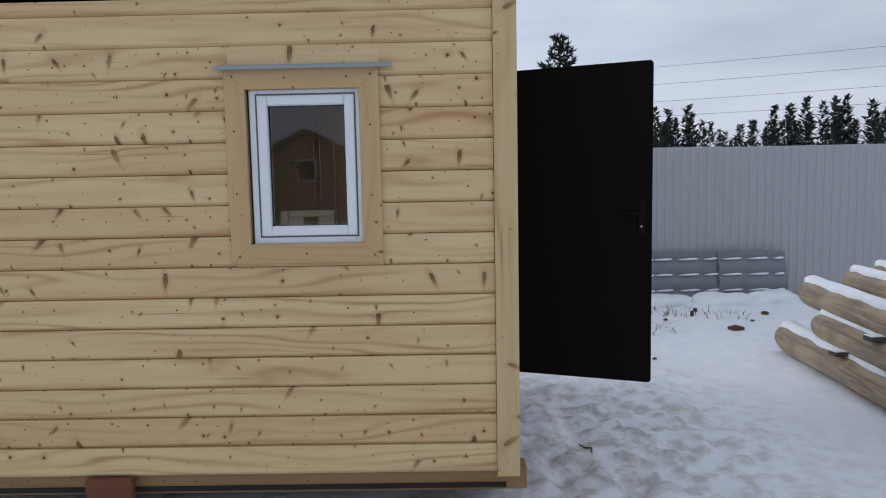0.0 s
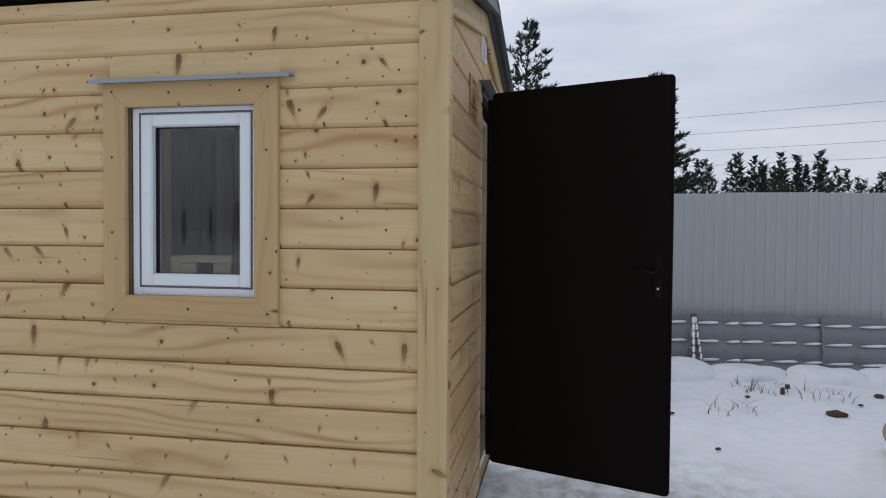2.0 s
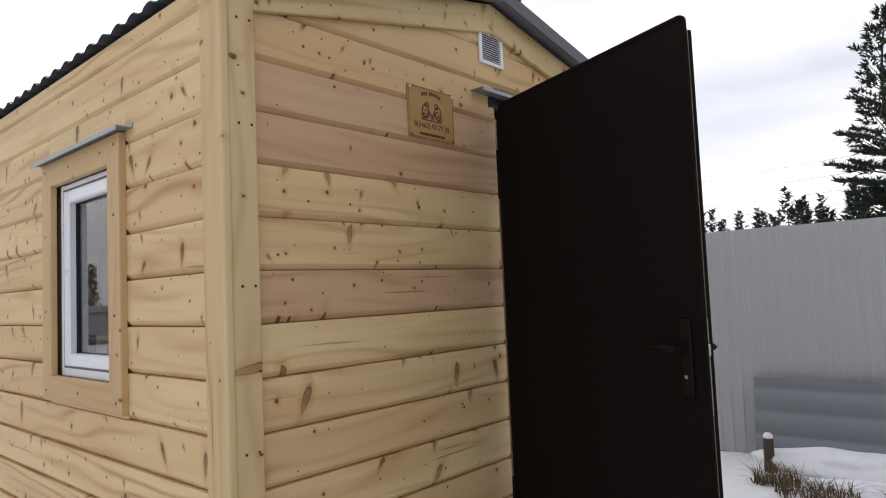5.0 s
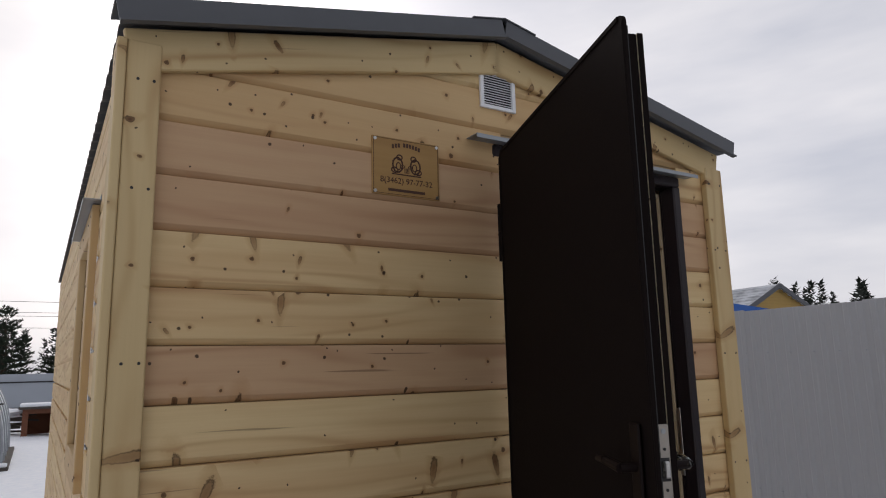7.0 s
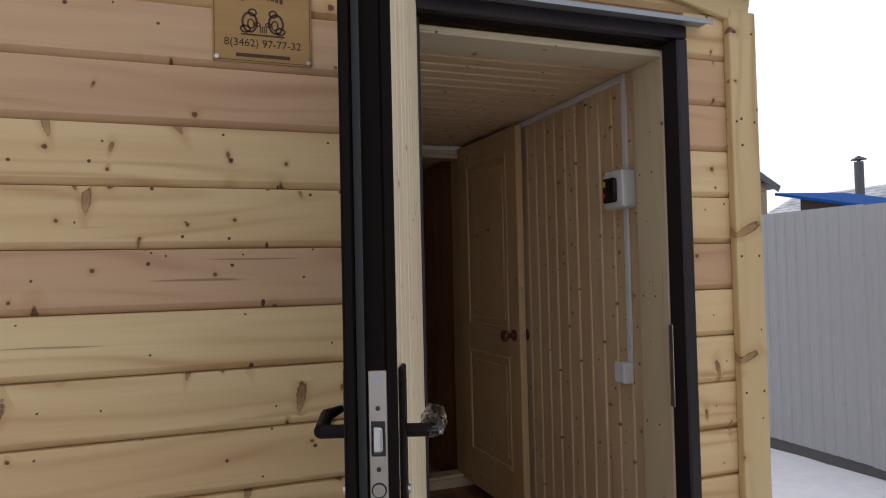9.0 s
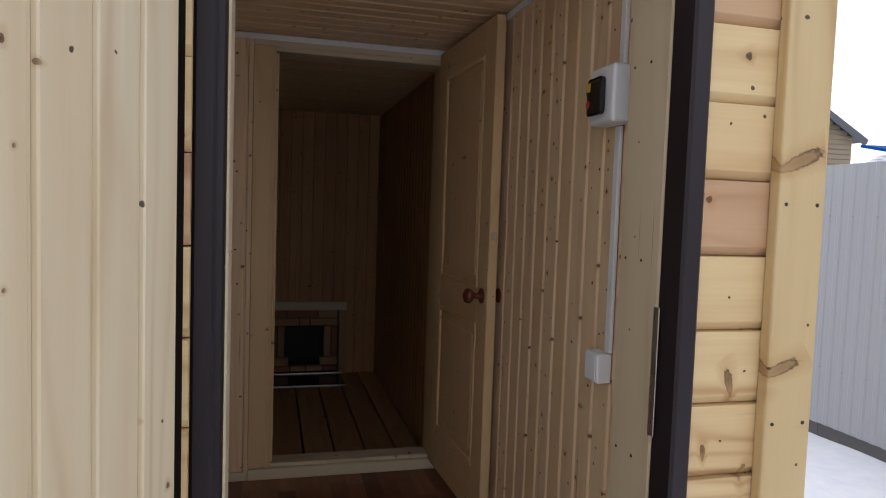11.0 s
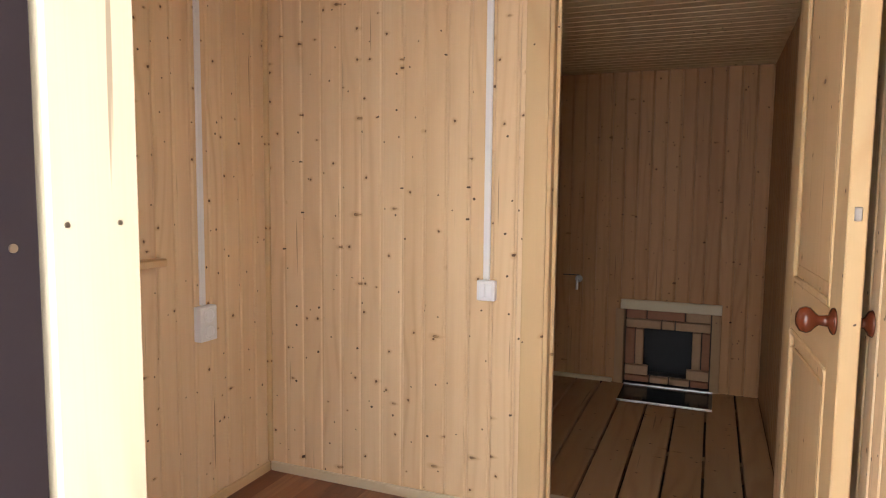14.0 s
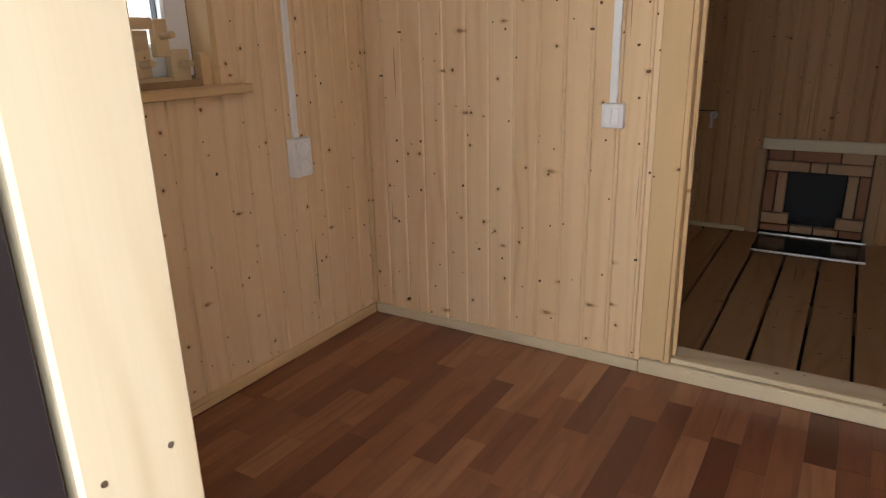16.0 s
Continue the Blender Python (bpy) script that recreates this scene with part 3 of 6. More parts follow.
def trims():
    # corner boards
    for name, x0, x1, y0, y1, z1 in [("trim", 0.204, 0.318, SY - 0.045, SY - 0.0205, 2.61), ("trim", EX + 0.0205, EX + 0.05, SY - 0.02, 3.602, 2.61),
                                     ("trim", EX + 0.0205, EX + 0.05, 5.872, 5.985, 2.575)]:
        bm = boxed(0, z1 - 0.25, -(y1 - y0) / 2, (y1 - y0) / 2, -(x1 - x0) / 2, (x1 - x0) / 2, bevel=0.005, seg=2)
        ob = new(name, mesh_of(name, bm, CORNER))
        ob.matrix_basis = pose((x0 + x1) / 2, (y0 + y1) / 2, 0.25, 0, -90, 0)
        tagged(ob, "pale pine corner board with resin knots", "corner board", kind="structure")
    # raking boards under the roof edge
    for s in (-1, 1):
        y_end = SY - 0.03 if s < 0 else NY + 0.03
        run = abs(y_end - RIDGE_Y)
        a = math.degrees(math.atan(FALL_S if s < 0 else FALL_N))
        L = run / math.cos(math.radians(a))
        bm = boxed(0, L, -0.012, 0.012, -0.12, 0.0, bevel=0.004)
        ob = new("trim", mesh_of("trim", bm, CORNER))
        m = Matrix.Translation((EX + 0.034, RIDGE_Y + s * 0.002, RIDGE_Z - 0.004)) @ pose(0, 0, 0, 0, 0, 90 * s) @ pose(0, 0, 0, 0, a, 0)
        ob.matrix_basis = m
        tagged(ob, "sloping pine bargeboard under the roof edge", "bargeboard", kind="structure")
    # sill beams on blocks
    for nm, m, L in [("sill_beam", pose(SX0, SY + 0.03, 0.15), 0.36 - SX0), ("sill_beam", pose(SX0, NY - 0.12, 0.15), 0.36 - SX0)]:
        ob = new(nm, mesh_of(nm, boxed(0, L, 0, 0.12, 0, 0.118, bevel=0.006), BEAM))
        ob.matrix_basis = m
        tagged(ob, "brown impregnated timber sill beam under the cabin", "beam", kind="structure")
    ob = new("sill_beam", mesh_of("sill_beam", boxed(0, NY - SY - 0.31, 0, 0.12, 0, 0.115, bevel=0.006), BEAM))
    ob.matrix_basis = pose(0.25, SY + 0.16, 0.15, 0, 0, 90)
    tagged(ob, "brown impregnated timber sill beam under the cabin", "beam", kind="structure")


siding()
trims()


# ---- roof: corrugated sheets with grey edge flashing ----
def roof():
    root = tagged(thing("roof", pose(0, RIDGE_Y, RIDGE_Z)), "low gable roof of dark grey corrugated metal", "roof", kind="structure")
    x0, x1 = SX0 - 0.1, EX + 0.095
    for s in (-1, 1):
        fall = FALL_S if s < 0 else FALL_N
        n = int((x1 - x0) / 0.02)
        vs, fs = [], []
        reach = 1.245 if s < 0 else 1.27
        for i in range(n + 1):
            x = x0 + (x1 - x0) * i / n
            ph = (x / 0.12) % 1.0
            h = 0.018 * min(1, max(0, 2.2 * abs(2 * ph - 1) - 0.6))
            for d, zz in ((0.0, 0.012), (reach, 0.012), (reach, 0.011), (0.0, 0.009)):
                vs.append((x, s * d, -fall * d + h + zz))
        for i in range(n):
            for k in range(3):
                a = i * 4 + k
                fs.append((a, a + 4, a + 5, a + 1))
        part("roof_sheet", raw_mesh("roof_sheet", vs, fs, ROOF_GREY), None, root)
        # edge flashing over the rake
        a = math.degrees(math.atan(fall))
        bm = bmesh.new()
        L = (reach + 0.008) / math.cos(math.radians(a))
        box(bm, 0, L, -0.003, 0.003, -0.012, 0.058)
        box(bm, 0, L, 0.0, 0.13, 0.053, 0.058)
        box(bm, 0, L, -0.02, 0.003, -0.016, -0.011)
        if s < 0:
            bmesh.ops.scale(bm, vec=(1, -1, 1), verts=bm.verts[:])
            bmesh.ops.reverse_faces(bm, faces=bm.faces[:])
        m = Matrix.Translation((x1 + 0.004, 0, 0)) @ pose(0, 0, 0, 0, 0, 90 * s) @ pose(0, 0, 0, 0, a, 0)
        part("edge_flashing", bm, ROOF_GREY, root, "grey folded edge flashing", m)
    bm = bmesh.new()
    for s in (-1, 1):
        box(bm, x0, x1 + 0.012, min(0, s * 0.14), max(0, s * 0.14), 0.060, 0.064)
    for v in bm.verts:
        v.co.z -= (FALL_S if v.co.y < 0 else FALL_N) * abs(v.co.y)
    part("ridge_cap", bm, ROOF_GREY, root, "folded grey ridge cap")


roof()


# ---- window ----
def mitre_casing(parent, x0, x1, z0, z1, w, y0, y1, mat_):
    """Four casing boards, mitred, in a plane of constant y."""
    cx, cz = (x0 + x1) / 2, (z0 + z1) / 2
    for k, (L, off, ang) in enumerate([(x1 - x0, (z1 - z0) / 2, 0), (z1 - z0, (x1 - x0) / 2, 90), (x1 - x0, (z1 - z0) / 2, 180), (z1 - z0, (x1 - x0) / 2, 270)]):
        t = y1 - y0
        prof = [(0, 0), (t - 0.003, 0), (t, 0.003), (t, w - 0.003), (t - 0.003, w), (0, w)]
        me = board("casing_board", prof, ((lambda z, L=L: -L / 2 + (w - z) + 0.0006), (lambda z, L=L: L / 2 - (w - z) - 0.0006)), mat_)
        # local z runs outwards from the inner edge
        me.transform(Matrix.Translation((0, 0, off - w)))
        m = Matrix.Translation((cx, y1, cz)) @ pose(0, 0, 0, 0, ang, 0)
        part("casing_board", me, None, parent, m=m)
    return parent


def window():
    yf = SY + 0.012
    root = tagged(thing("window_1", pose(0, 0, 0)), "white plastic casement window with pine casing", "window", kind="structure")
    x0, x1, z0, z1 = W_X0, W_X1, W_Z0, W_Z1

    def ring(name, a, b, c, d, w, ya, yb, mat_, label="", bev=0.004):
        bm = bmesh.new()
        box(bm, a, a + w, ya, yb, c, d, bev), box(bm, b - w, b, ya, yb, c, d, bev)
        box(bm, a + w, b - w, ya + 0.001, yb - 0.001, c, c + w, bev), box(bm, a + w, b - w, ya + 0.001, yb - 0.001, d - w, d, bev)
        return part(name, bm, mat_, root, label)
    ring("window_frame", x0, x1, z0, z1, 0.045, yf - 0.02, yf + 0.05, PVC)
    # Raised dark ring in place of the shadow between frame and sash.
    ring("sash_shade_line", x0 + 0.0315, x1 - 0.0315, z0 + 0.0335, z1 - 0.0215, 0.008, yf - 0.0212, yf - 0.015, SEAM_SHADE, "dark ring painted as the shadow line round the sash", 0.0)
    ring("sash", x0 + 0.036, x1 - 0.036, z0 + 0.038, z1 - 0.026, 0.052, yf - 0.024, yf + 0.055, PVC, "white plastic sash", 0.007)
    ring("gasket", x0 + 0.084, x1 - 0.084, z0 + 0.086, z1 - 0.074, 0.006, yf + 0.004, yf + 0.03, BLACK, "thin black rubber gasket", 0.0)
    pane = part("pane", boxed(x0 + 0.085, x1 - 0.085, yf + 0.012, yf + 0.018, z0 + 0.087, z1 - 0.075), GLASS, root, "clear reflecting glass")
    pane.visible_shadow = False
    mitre_casing(root, -1.092, -0.345, 1.352, 2.296, 0.098, SY - 0.044, SY - 0.0205, CASING)
    for x, z in ((-1.05, 1.39), (-0.72, 1.40), (-0.385, 1.39), (-1.05, 1.70), (-0.39, 1.68), (-1.05, 2.0), (-0.39, 2.02), (-1.05, 2.26), (-0.8, 2.25), (-0.5, 2.25), (-0.385, 2.26)):
        part("screw", rod(bmesh.new(), (x, SY - 0.0435, z), (x, SY - 0.0452, z), 0.0048, n=10), BLACK, root, "dark screw head")
    bm = bmesh.new()
    box(bm, -1.13, -0.285, SY - 0.075, SY - 0.0205, 2.3, 2.303)
    box(bm, -1.13, -0.285, SY - 0.076, SY - 0.074, 2.288, 2.303)
    box(bm, -1.13, -0.285, SY - 0.023, SY - 0.0205, 2.303, 2.318)
    part("drip_flashing", bm, ZINC, root, "thin grey metal drip flashing")
    # reveal boards and sill inside
    bm = bmesh.new()
    ya, yb = yf + 0.052, IN_S + 0.004
    box(bm, x0 - 0.02, x0 + 0.0, ya, yb, z0 - 0.0275, z1), box(bm, x1, x1 + 0.02, ya, yb, z0 - 0.0275, z1), box(bm, x0 - 0.02, x1 + 0.02, ya, yb, z1, z1 + 0.02)
    part("reveal", bm, JOINERY_Z, root, "pine reveal boards")
    part("window_sill", boxed(x0 - 0.105, x1 + 0.09, ya, IN_S + 0.05, z0 - 0.056, z0 - 0.028, bevel=0.005), JOINERY_X, root, "projecting pine sill")


window()


# ---- entrance: steel frame, jamb lining, leaf ----
def entrance():
    root = tagged(thing("door_frame"), "dark brown steel entrance door frame with pine jamb lining", "door frame", kind="structure")
    def bars(name, ya, yb, wl, wr, xa, xb, top, bottom, mat_, label, bev):
        part(name, boxed(xa, 0.246, ya + 0.038, ya + wl, bottom, top - wr, bevel=bev), mat_, root, label)
        part(name, boxed(xa, xb, yb - wr, yb, bottom, top - wr, bevel=bev), mat_, root, label)
        part(name, boxed(xa, xb, ya, yb, top - wr + 0.0005, top, bevel=bev), mat_, root, label)
    bars("frame_profile", D_Y0, D_Y1, 0.077, 0.044, EX - 0.045, EX + 0.030, D_Z1, D_Z0, FRAME_BROWN, "", 0.006)
    for ya, yb, xs in ((4.782, 4.811, 0.162), (5.682, 5.698, 0.2045)):
        part("frame_stop", boxed(xs, EX - 0.026, ya, yb, D_Z0, D_Z1 - 0.047, bevel=0.002), FRAME_BROWN, root, "black inner rebate")
    part("frame_stop", boxed(0.209, EX - 0.008, 4.782, 5.698, D_Z1 - 0.0465, D_Z1 - 0.02, bevel=0.002), STEEL_BROWN, root, "black inner rebate")
    part("threshold", boxed(EX - 0.07, EX + 0.03, D_Y0, D_Y1, D_Z0 - 0.03, D_Z0 + 0.012, bevel=0.004), CHROME, root, "bare metal threshold")
    # pine lining of the opening
    xa, xb, xc = 0.038, 0.154, 0.203
    jl = part("jamb_board", boxed(xa, xb, 4.789, 4.815, Z_FLOOR, D_Z1 - 0.055, bevel=0.004), JAMB_Z, root, "pale pine jamb board")
    jr = part("jamb_board", boxed(0.042, xc, 5.679, 5.701, Z_FLOOR, D_Z1 - 0.055, bevel=0.004), JAMB_Z, root, "pale pine jamb board")
    part("head_board", boxed(xa, xc, 4.8155, 5.6785, D_Z1 - 0.079, D_Z1 - 0.055, bevel=0.004), JAMB_Y, root, "pale pine head board")
    for z in (0.75, 1.18, 1.62, 2.05):
        for x in (xa + 0.03, xb - 0.02):
            part("screw", rod(bmesh.new(), (x, 4.8145, z), (x, 4.8162, z), 0.0032, n=10), LOCK_STEEL, jl)
            part("screw", rod(bmesh.new(), (x, 5.6795, z), (x, 5.678, z), 0.0035, n=10), BLACK, jr)
    for z in (0.9, 1.60, 2.2):
        part("screw", rod(bmesh.new(), (0.19, 4.8105, z), (0.19, 4.8128, z), 0.0045, n=14), LOCK_STEEL, root, "plated fixing screw")
    bm = bmesh.new()
    box(bm, EX + 0.02, EX + 0.085, D_Y0 - 0.11, D_Y1 + 0.055, D_Z1 + 0.002, D_Z1 + 0.005)
    box(bm, EX + 0.083, EX + 0.086, D_Y0 - 0.11, D_Y1 + 0.055, D_Z1 - 0.01, D_Z1 + 0.005)
    part("drip_flashing", bm, ZINC, root, "thin grey metal drip flashing")
    bm = boxed(EX - 0.043, EX - 0.022, D_Y1 - 0.0565, D_Y1 - 0.0538, 1.26, 1.53, bevel=0.001)
    part("strike_plate", bm, CHROME, root, "worn steel strike plate")


JAMB_Z = pine("jamb_pine_upright", (0.62, 0.52, 0.36), (0.55, 0.43, 0.27), 0.3, axis="z", vary=0.3, grain=0.6)
JAMB_Y = pine("jamb_pine_cross", (0.62, 0.53, 0.37), (0.56, 0.45, 0.28), 0.5, axis="y", vary=0.3)
LEAF_PINE = pine("leaf_panel_pine", (0.74, 0.64, 0.45), (0.64, 0.49, 0.29), 1.3, vary=0.4, big=0.3, grain=0.5)
entrance()


def leaf():
    a = Vector((0.345, 4.705))
    b = Vector((1.238, 4.380))
    d = b - a
    w, h = d.length, 2.005
    # local x along the leaf from the hinge, local -y is the outer face
    root = tagged(thing("entrance_door", pose(a.x, a.y, 0.455, 0, 0, math.degrees(math.atan2(d.y, d.x)))), "open dark brown steel entrance door with pine-clad inside", "door")
    bm = boxed(0, w, -0.001, 0.008, 0, h)
    ed = [e for e in bm.edges if abs(e.verts[0].co.x - e.verts[1].co.x) < 1e-6 and abs(e.verts[0].co.z - e.verts[1].co.z) < 1e-6]
    bmesh.ops.bevel(bm, geom=ed, offset=0.022, segments=5, affect="EDGES", profile=0.5)
    part("outer_sheet", bm, STEEL_BROWN, root)
    bm = bmesh.new()
    box(bm, 0.0, 0.012, -0.004, -0.001, 0.02, h - 0.02, 0.001), box(bm, w - 0.012, w, -0.004, -0.001, 0.02, h - 0.02, 0.001)
    box(bm, 0.02, w - 0.02, -0.004, -0.001, 0.0, 0.012, 0.001), box(bm, 0.02, w - 0.02, -0.004, -0.001, h - 0.012, h, 0.001)
    part("edge_roll", bm, STEEL_BROWN, root)
    part("leaf_box", boxed(-0.034, w - 0.03, 0.009, 0.046, 0.03, h - 0.03, bevel=0.003), STEEL_BROWN, root)
    bm = bmesh.new()
    box(bm, w - 0.026, w - 0.018, 0.010, 0.02, 0.02, h - 0.02)
    part("seal", bm, BLACK, root, "black rubber seal")
    part("edge_trim", boxed(w - 0.0298, w - 0.0278, 0.0465, 0.0595, 0.03, h - 0.03, bevel=0.0006), STEEL_BROWN, root, "dark steel lip round the cladding")
    n = 9
    pw = (w - 0.034) / n
    for k in range(n):
        me = board("panel_board", lining_profile(pw), (0.0, h - 0.06), LEAF_PINE)
        part("panel_board", me, None, root, "pale pine cladding board", Matrix.Translation((0.004 + pw * k, 0.0465, 0.03)) @ Matrix(((0, 0, 1, 0), (0, -1, 0, 0), (1, 0, 0, 0), (0, 0, 0, 1))))
    # lever handles and lock
    hx, hz = w - 0.062, 1.067
    for s, mat_, nm in ((-1, BLACK, "outer"), (1, BLACK, "inner")):
        y0 = -0.004 if s < 0 else 0.0595
        plate = part("handle_plate", boxed(hx - 0.02, hx + 0.02, min(y0, y0 + s * 0.008), max(y0, y0 + s * 0.008), hz - 0.125, hz + 0.085, bevel=0.004, seg=2), HANDLE_BROWN, root, "long dark handle plate")
        bm = bmesh.new()
        rod(bm, (hx, y0, hz), (hx, y0 + s * 0.04, hz), 0.009, n=12)
        rod(bm, (hx, y0 + s * 0.04, hz), (hx - 0.06, y0 + s * 0.044, hz + 0.008), 0.010, 0.009, n=12)
        rod(bm, (hx - 0.06, y0 + s * 0.044, hz + 0.008), (hx - 0.12, y0 + s * 0.034, hz + 0.004), 0.009, 0.006, n=12)
        part("lever", bm, HANDLE_BROWN, plate, "dark metal lever")
        bm = rod(bmesh.new(), (hx, y0 + s * 0.006, hz - 0.075), (hx, y0 + s * 0.012, hz - 0.075), 0.006, n=16)
        part("cylinder", bm, CHROME, plate, "steel lock cylinder")
        if s > 0:
            bm = bmesh.new()
            bmesh.ops.create_icosphere(bm, subdivisions=3, radius=1.0)
            for v in bm.verts:
                k = 1 + 0.28 * noise.noise(v.co * 2.5)
                v.co = Vector((hx - 0.05 + v.co.x * 0.058 * k, y0 + 0.042 + v.co.y * 0.018 * k, hz + v.co.z * 0.018 * k))
            film = part("film_wrap", bm, FOIL, plate, "crumpled clear packing film")
            film.visible_shadow = False
    # lock case on the closing edge
    yc = 0.034
    lock = part("lock_plate", boxed(w - 0.0305, w - 0.0275, yc - 0.012, yc + 0.012, hz - 0.185, hz + 0.083, bevel=0.001), LOCK_STEEL, root, "bare steel mortise lock plate")
    part("latch_slot", boxed(w - 0.0285, w - 0.0271, yc - 0.009, yc + 0.009, hz - 0.024, hz + 0.020, bevel=0.0004), BLACK, lock, "dark latch slot")
    part("latch", boxed(w - 0.0285, w - 0.017, yc - 0.0075, yc + 0.006, hz - 0.018, hz + 0.014, bevel=0.003), CHROME, lock, "sprung latch bolt")
    for k in range(4):
        z = hz - 0.066 - 0.031 * k
        part("bolt_hole", rod(bmesh.new(), (w - 0.0285, yc, z), (w - 0.0272, yc, z), 0.0098, n=18), BLACK, lock, "dark bolt hole")
        part("bolt", rod(bmesh.new(), (w - 0.0285, yc, z), (w - 0.0255, yc, z), 0.0078, n=16), LOCK_STEEL, lock)
    for dz in (0.070, 0.036, -0.040, -0.178):
        r = 0.0052 if dz > 0.05 or dz < -0.1 else 0.003
        part("screw", rod(bmesh.new(), (w - 0.0285, yc, hz + dz), (w - 0.0262, yc, hz + dz), r, n=12), ZINC if r > 0.004 else BLACK, lock)
    for z in (0.32, 1.62):
        bm = bmesh.new()
        rod(bm, (-0.012, 0.0, z), (-0.012, 0.0, z + 0.1), 0.010, n=12)
        rod(bm, (-0.012, 0.0, z + 0.102), (-0.012, 0.0, z + 0.2), 0.010, n=12)
        box(bm, -0.012, 0.012, -0.004, 0.004, z + 0.1, z + 0.195)
        part("hinge", bm, STEEL_BROWN, root, "dark barrel hinge")


leaf()


# ---- interior lining ----
def line_wall(parent, p0, p1, facing, z0, z1, mat_, holes=(), w=0.092):
    """Upright grooved boards along a wall from p0 to p1 (plan points); facing: unit plan vector into the room. holes: (s0, s1, za, zb)."""
    p0, p1, f = Vector((*p0, 0)), Vector((*p1, 0)), Vector((*facing, 0))
    d = p1 - p0
    L, u = d.length, d.normalized()
    n = max(1, round(L / w))
    bw = L / n
    cache = {}
    flip = u.cross(Vector((0, 0, 1))).dot(f) < 0
    for k in range(n):
        spans = [(z0, z1)]
        for s0, s1, za, zb in holes:
            if (k + 0.5) * bw > s0 and (k + 0.5) * bw < s1:
                spans = [(a, b) for a, b in ((z0, za), (zb, z1)) if b - a > 0.02]
        for a, b in spans:
            key = round(b - a, 4)
            if key not in cache:
                cache[key] = board("lining_board", lining_profile(bw), (0.0, b - a), mat_)
            # local x up, local -y into the room, local z along the wall
            start = p0 + u * (bw * k)
            along = u
            X, Y, Z = Vector((0, 0, 1)), -f, None
            Z = X.cross(Y)
            if Z.dot(along) < 0:
                start = start + u * bw
            m = Matrix(((X.x, Y.x, Z.x, start.x - f.x * 0.0125), (X.y, Y.y, Z.y, start.y - f.y * 0.0125), (X.z, Y.z, Z.z, a), (0, 0, 0, 1)))
            piece("lining_board", cache[key], parent, m)


def interior_lining():
    zt = Z_CEIL
    # anteroom
    line_wall(wall_north, (IN_E, IN_N), (PART_X, IN_N), (0, -1), Z_FLOOR, zt, LINING)
    wx0, wx1 = W_X0 - 0.02, W_X1 + 0.02
    line_wall(wall_south, (IN_E, IN_S), (wx1, IN_S), (0, 1), Z_FLOOR, zt, LINING)
    line_wall(wall_south, (wx1, IN_S), (wx0, IN_S), (0, 1), Z_FLOOR, zt, LINING, [(0, 9, W_Z0 - 0.056, W_Z1 + 0.02)])
    line_wall(wall_south, (wx0, IN_S), (PART_X, IN_S), (0, 1), Z_FLOOR, zt, LINING)
    line_wall(partition, (PART_X, IN_S), (PART_X, ID_Y0 - 0.03), (1, 0), Z_FLOOR, zt, LINING)
    line_wall(partition, (PART_X, ID_Y0 - 0.03), (PART_X, ID_Y1 + 0.03), (1, 0), ID_Z1 + 0.03, zt, LINING)
    line_wall(wall_east, (IN_E, IN_S), (IN_E, 4.789), (-1, 0), Z_FLOOR, zt, LINING)
    line_wall(wall_east, (IN_E, 4.789), (IN_E, 5.701), (-1, 0), D_Z1 - 0.055, zt, LINING)
    # steam room
    xs = PART_X - 0.104
    line_wall(wall_stove, (STOVE_X, IN_S), (STOVE_X, IN_N), (1, 0), Z_STEAM, zt, STEAM_DIM, [(ST_Y0 - IN_S, ST_Y1 - IN_S, Z_STEAM, ST_Z1)])
    line_wall(wall_north, (xs, IN_N), (STOVE_X, IN_N), (0, -1), Z_STEAM, zt, STEAM_DIM)
    line_wall(wall_south, (xs, IN_S), (STOVE_X, IN_S), (0, 1), Z_STEAM, zt, STEAM_DIM)
    line_wall(partition, (xs, IN_S), (xs, ID_Y0 - 0.03), (-1, 0), Z_STEAM, zt, STEAM_DIM)


interior_lining()


# laminate floor: strips in staggered rows
def laminate():
    """Three-strip boards: every third row ends on the same cross lines."""
    w, rng = 0.0775, random.Random(4)
    shapes = {}

    def strip(x0, x1, y0, y1):
        key = (round(x1 - x0, 3), round(y1 - y0, 3))
        if key not in shapes:
            shapes[key] = mesh_of("floor_strip", boxed(0.0002, x1 - x0 - 0.0002, 0.0002, y1 - y0 - 0.0002, -0.008, 0.0, bevel=0.0003), LAMINATE)
        piece("floor_strip", shapes[key], floor_room, pose(x0, y0, Z_FLOOR))
    y, row = 3.9325 - 4 * w, 0
    while y < IN_N - 0.005:
        y0, y1 = max(y, IN_S), min(y + w, IN_N)
        x = -1.39 - 1.0 + (0.0, 0.165, 0.335)[(row + 2) % 3] + (0.02 * rng.random() if row % 3 != 1 else 0.0)
        while x < IN_E + 0.09:
            L = rng.choice((0.49, 0.49, 0.31, 0.19)) if row % 3 != 1 else 0.495
            a, b = max(x, PART_X), min(x + L, IN_E + 0.1)
            if b - a > 0.015:
                strip(a, b, y0, y1)
            x += L
        y += w
        row += 1


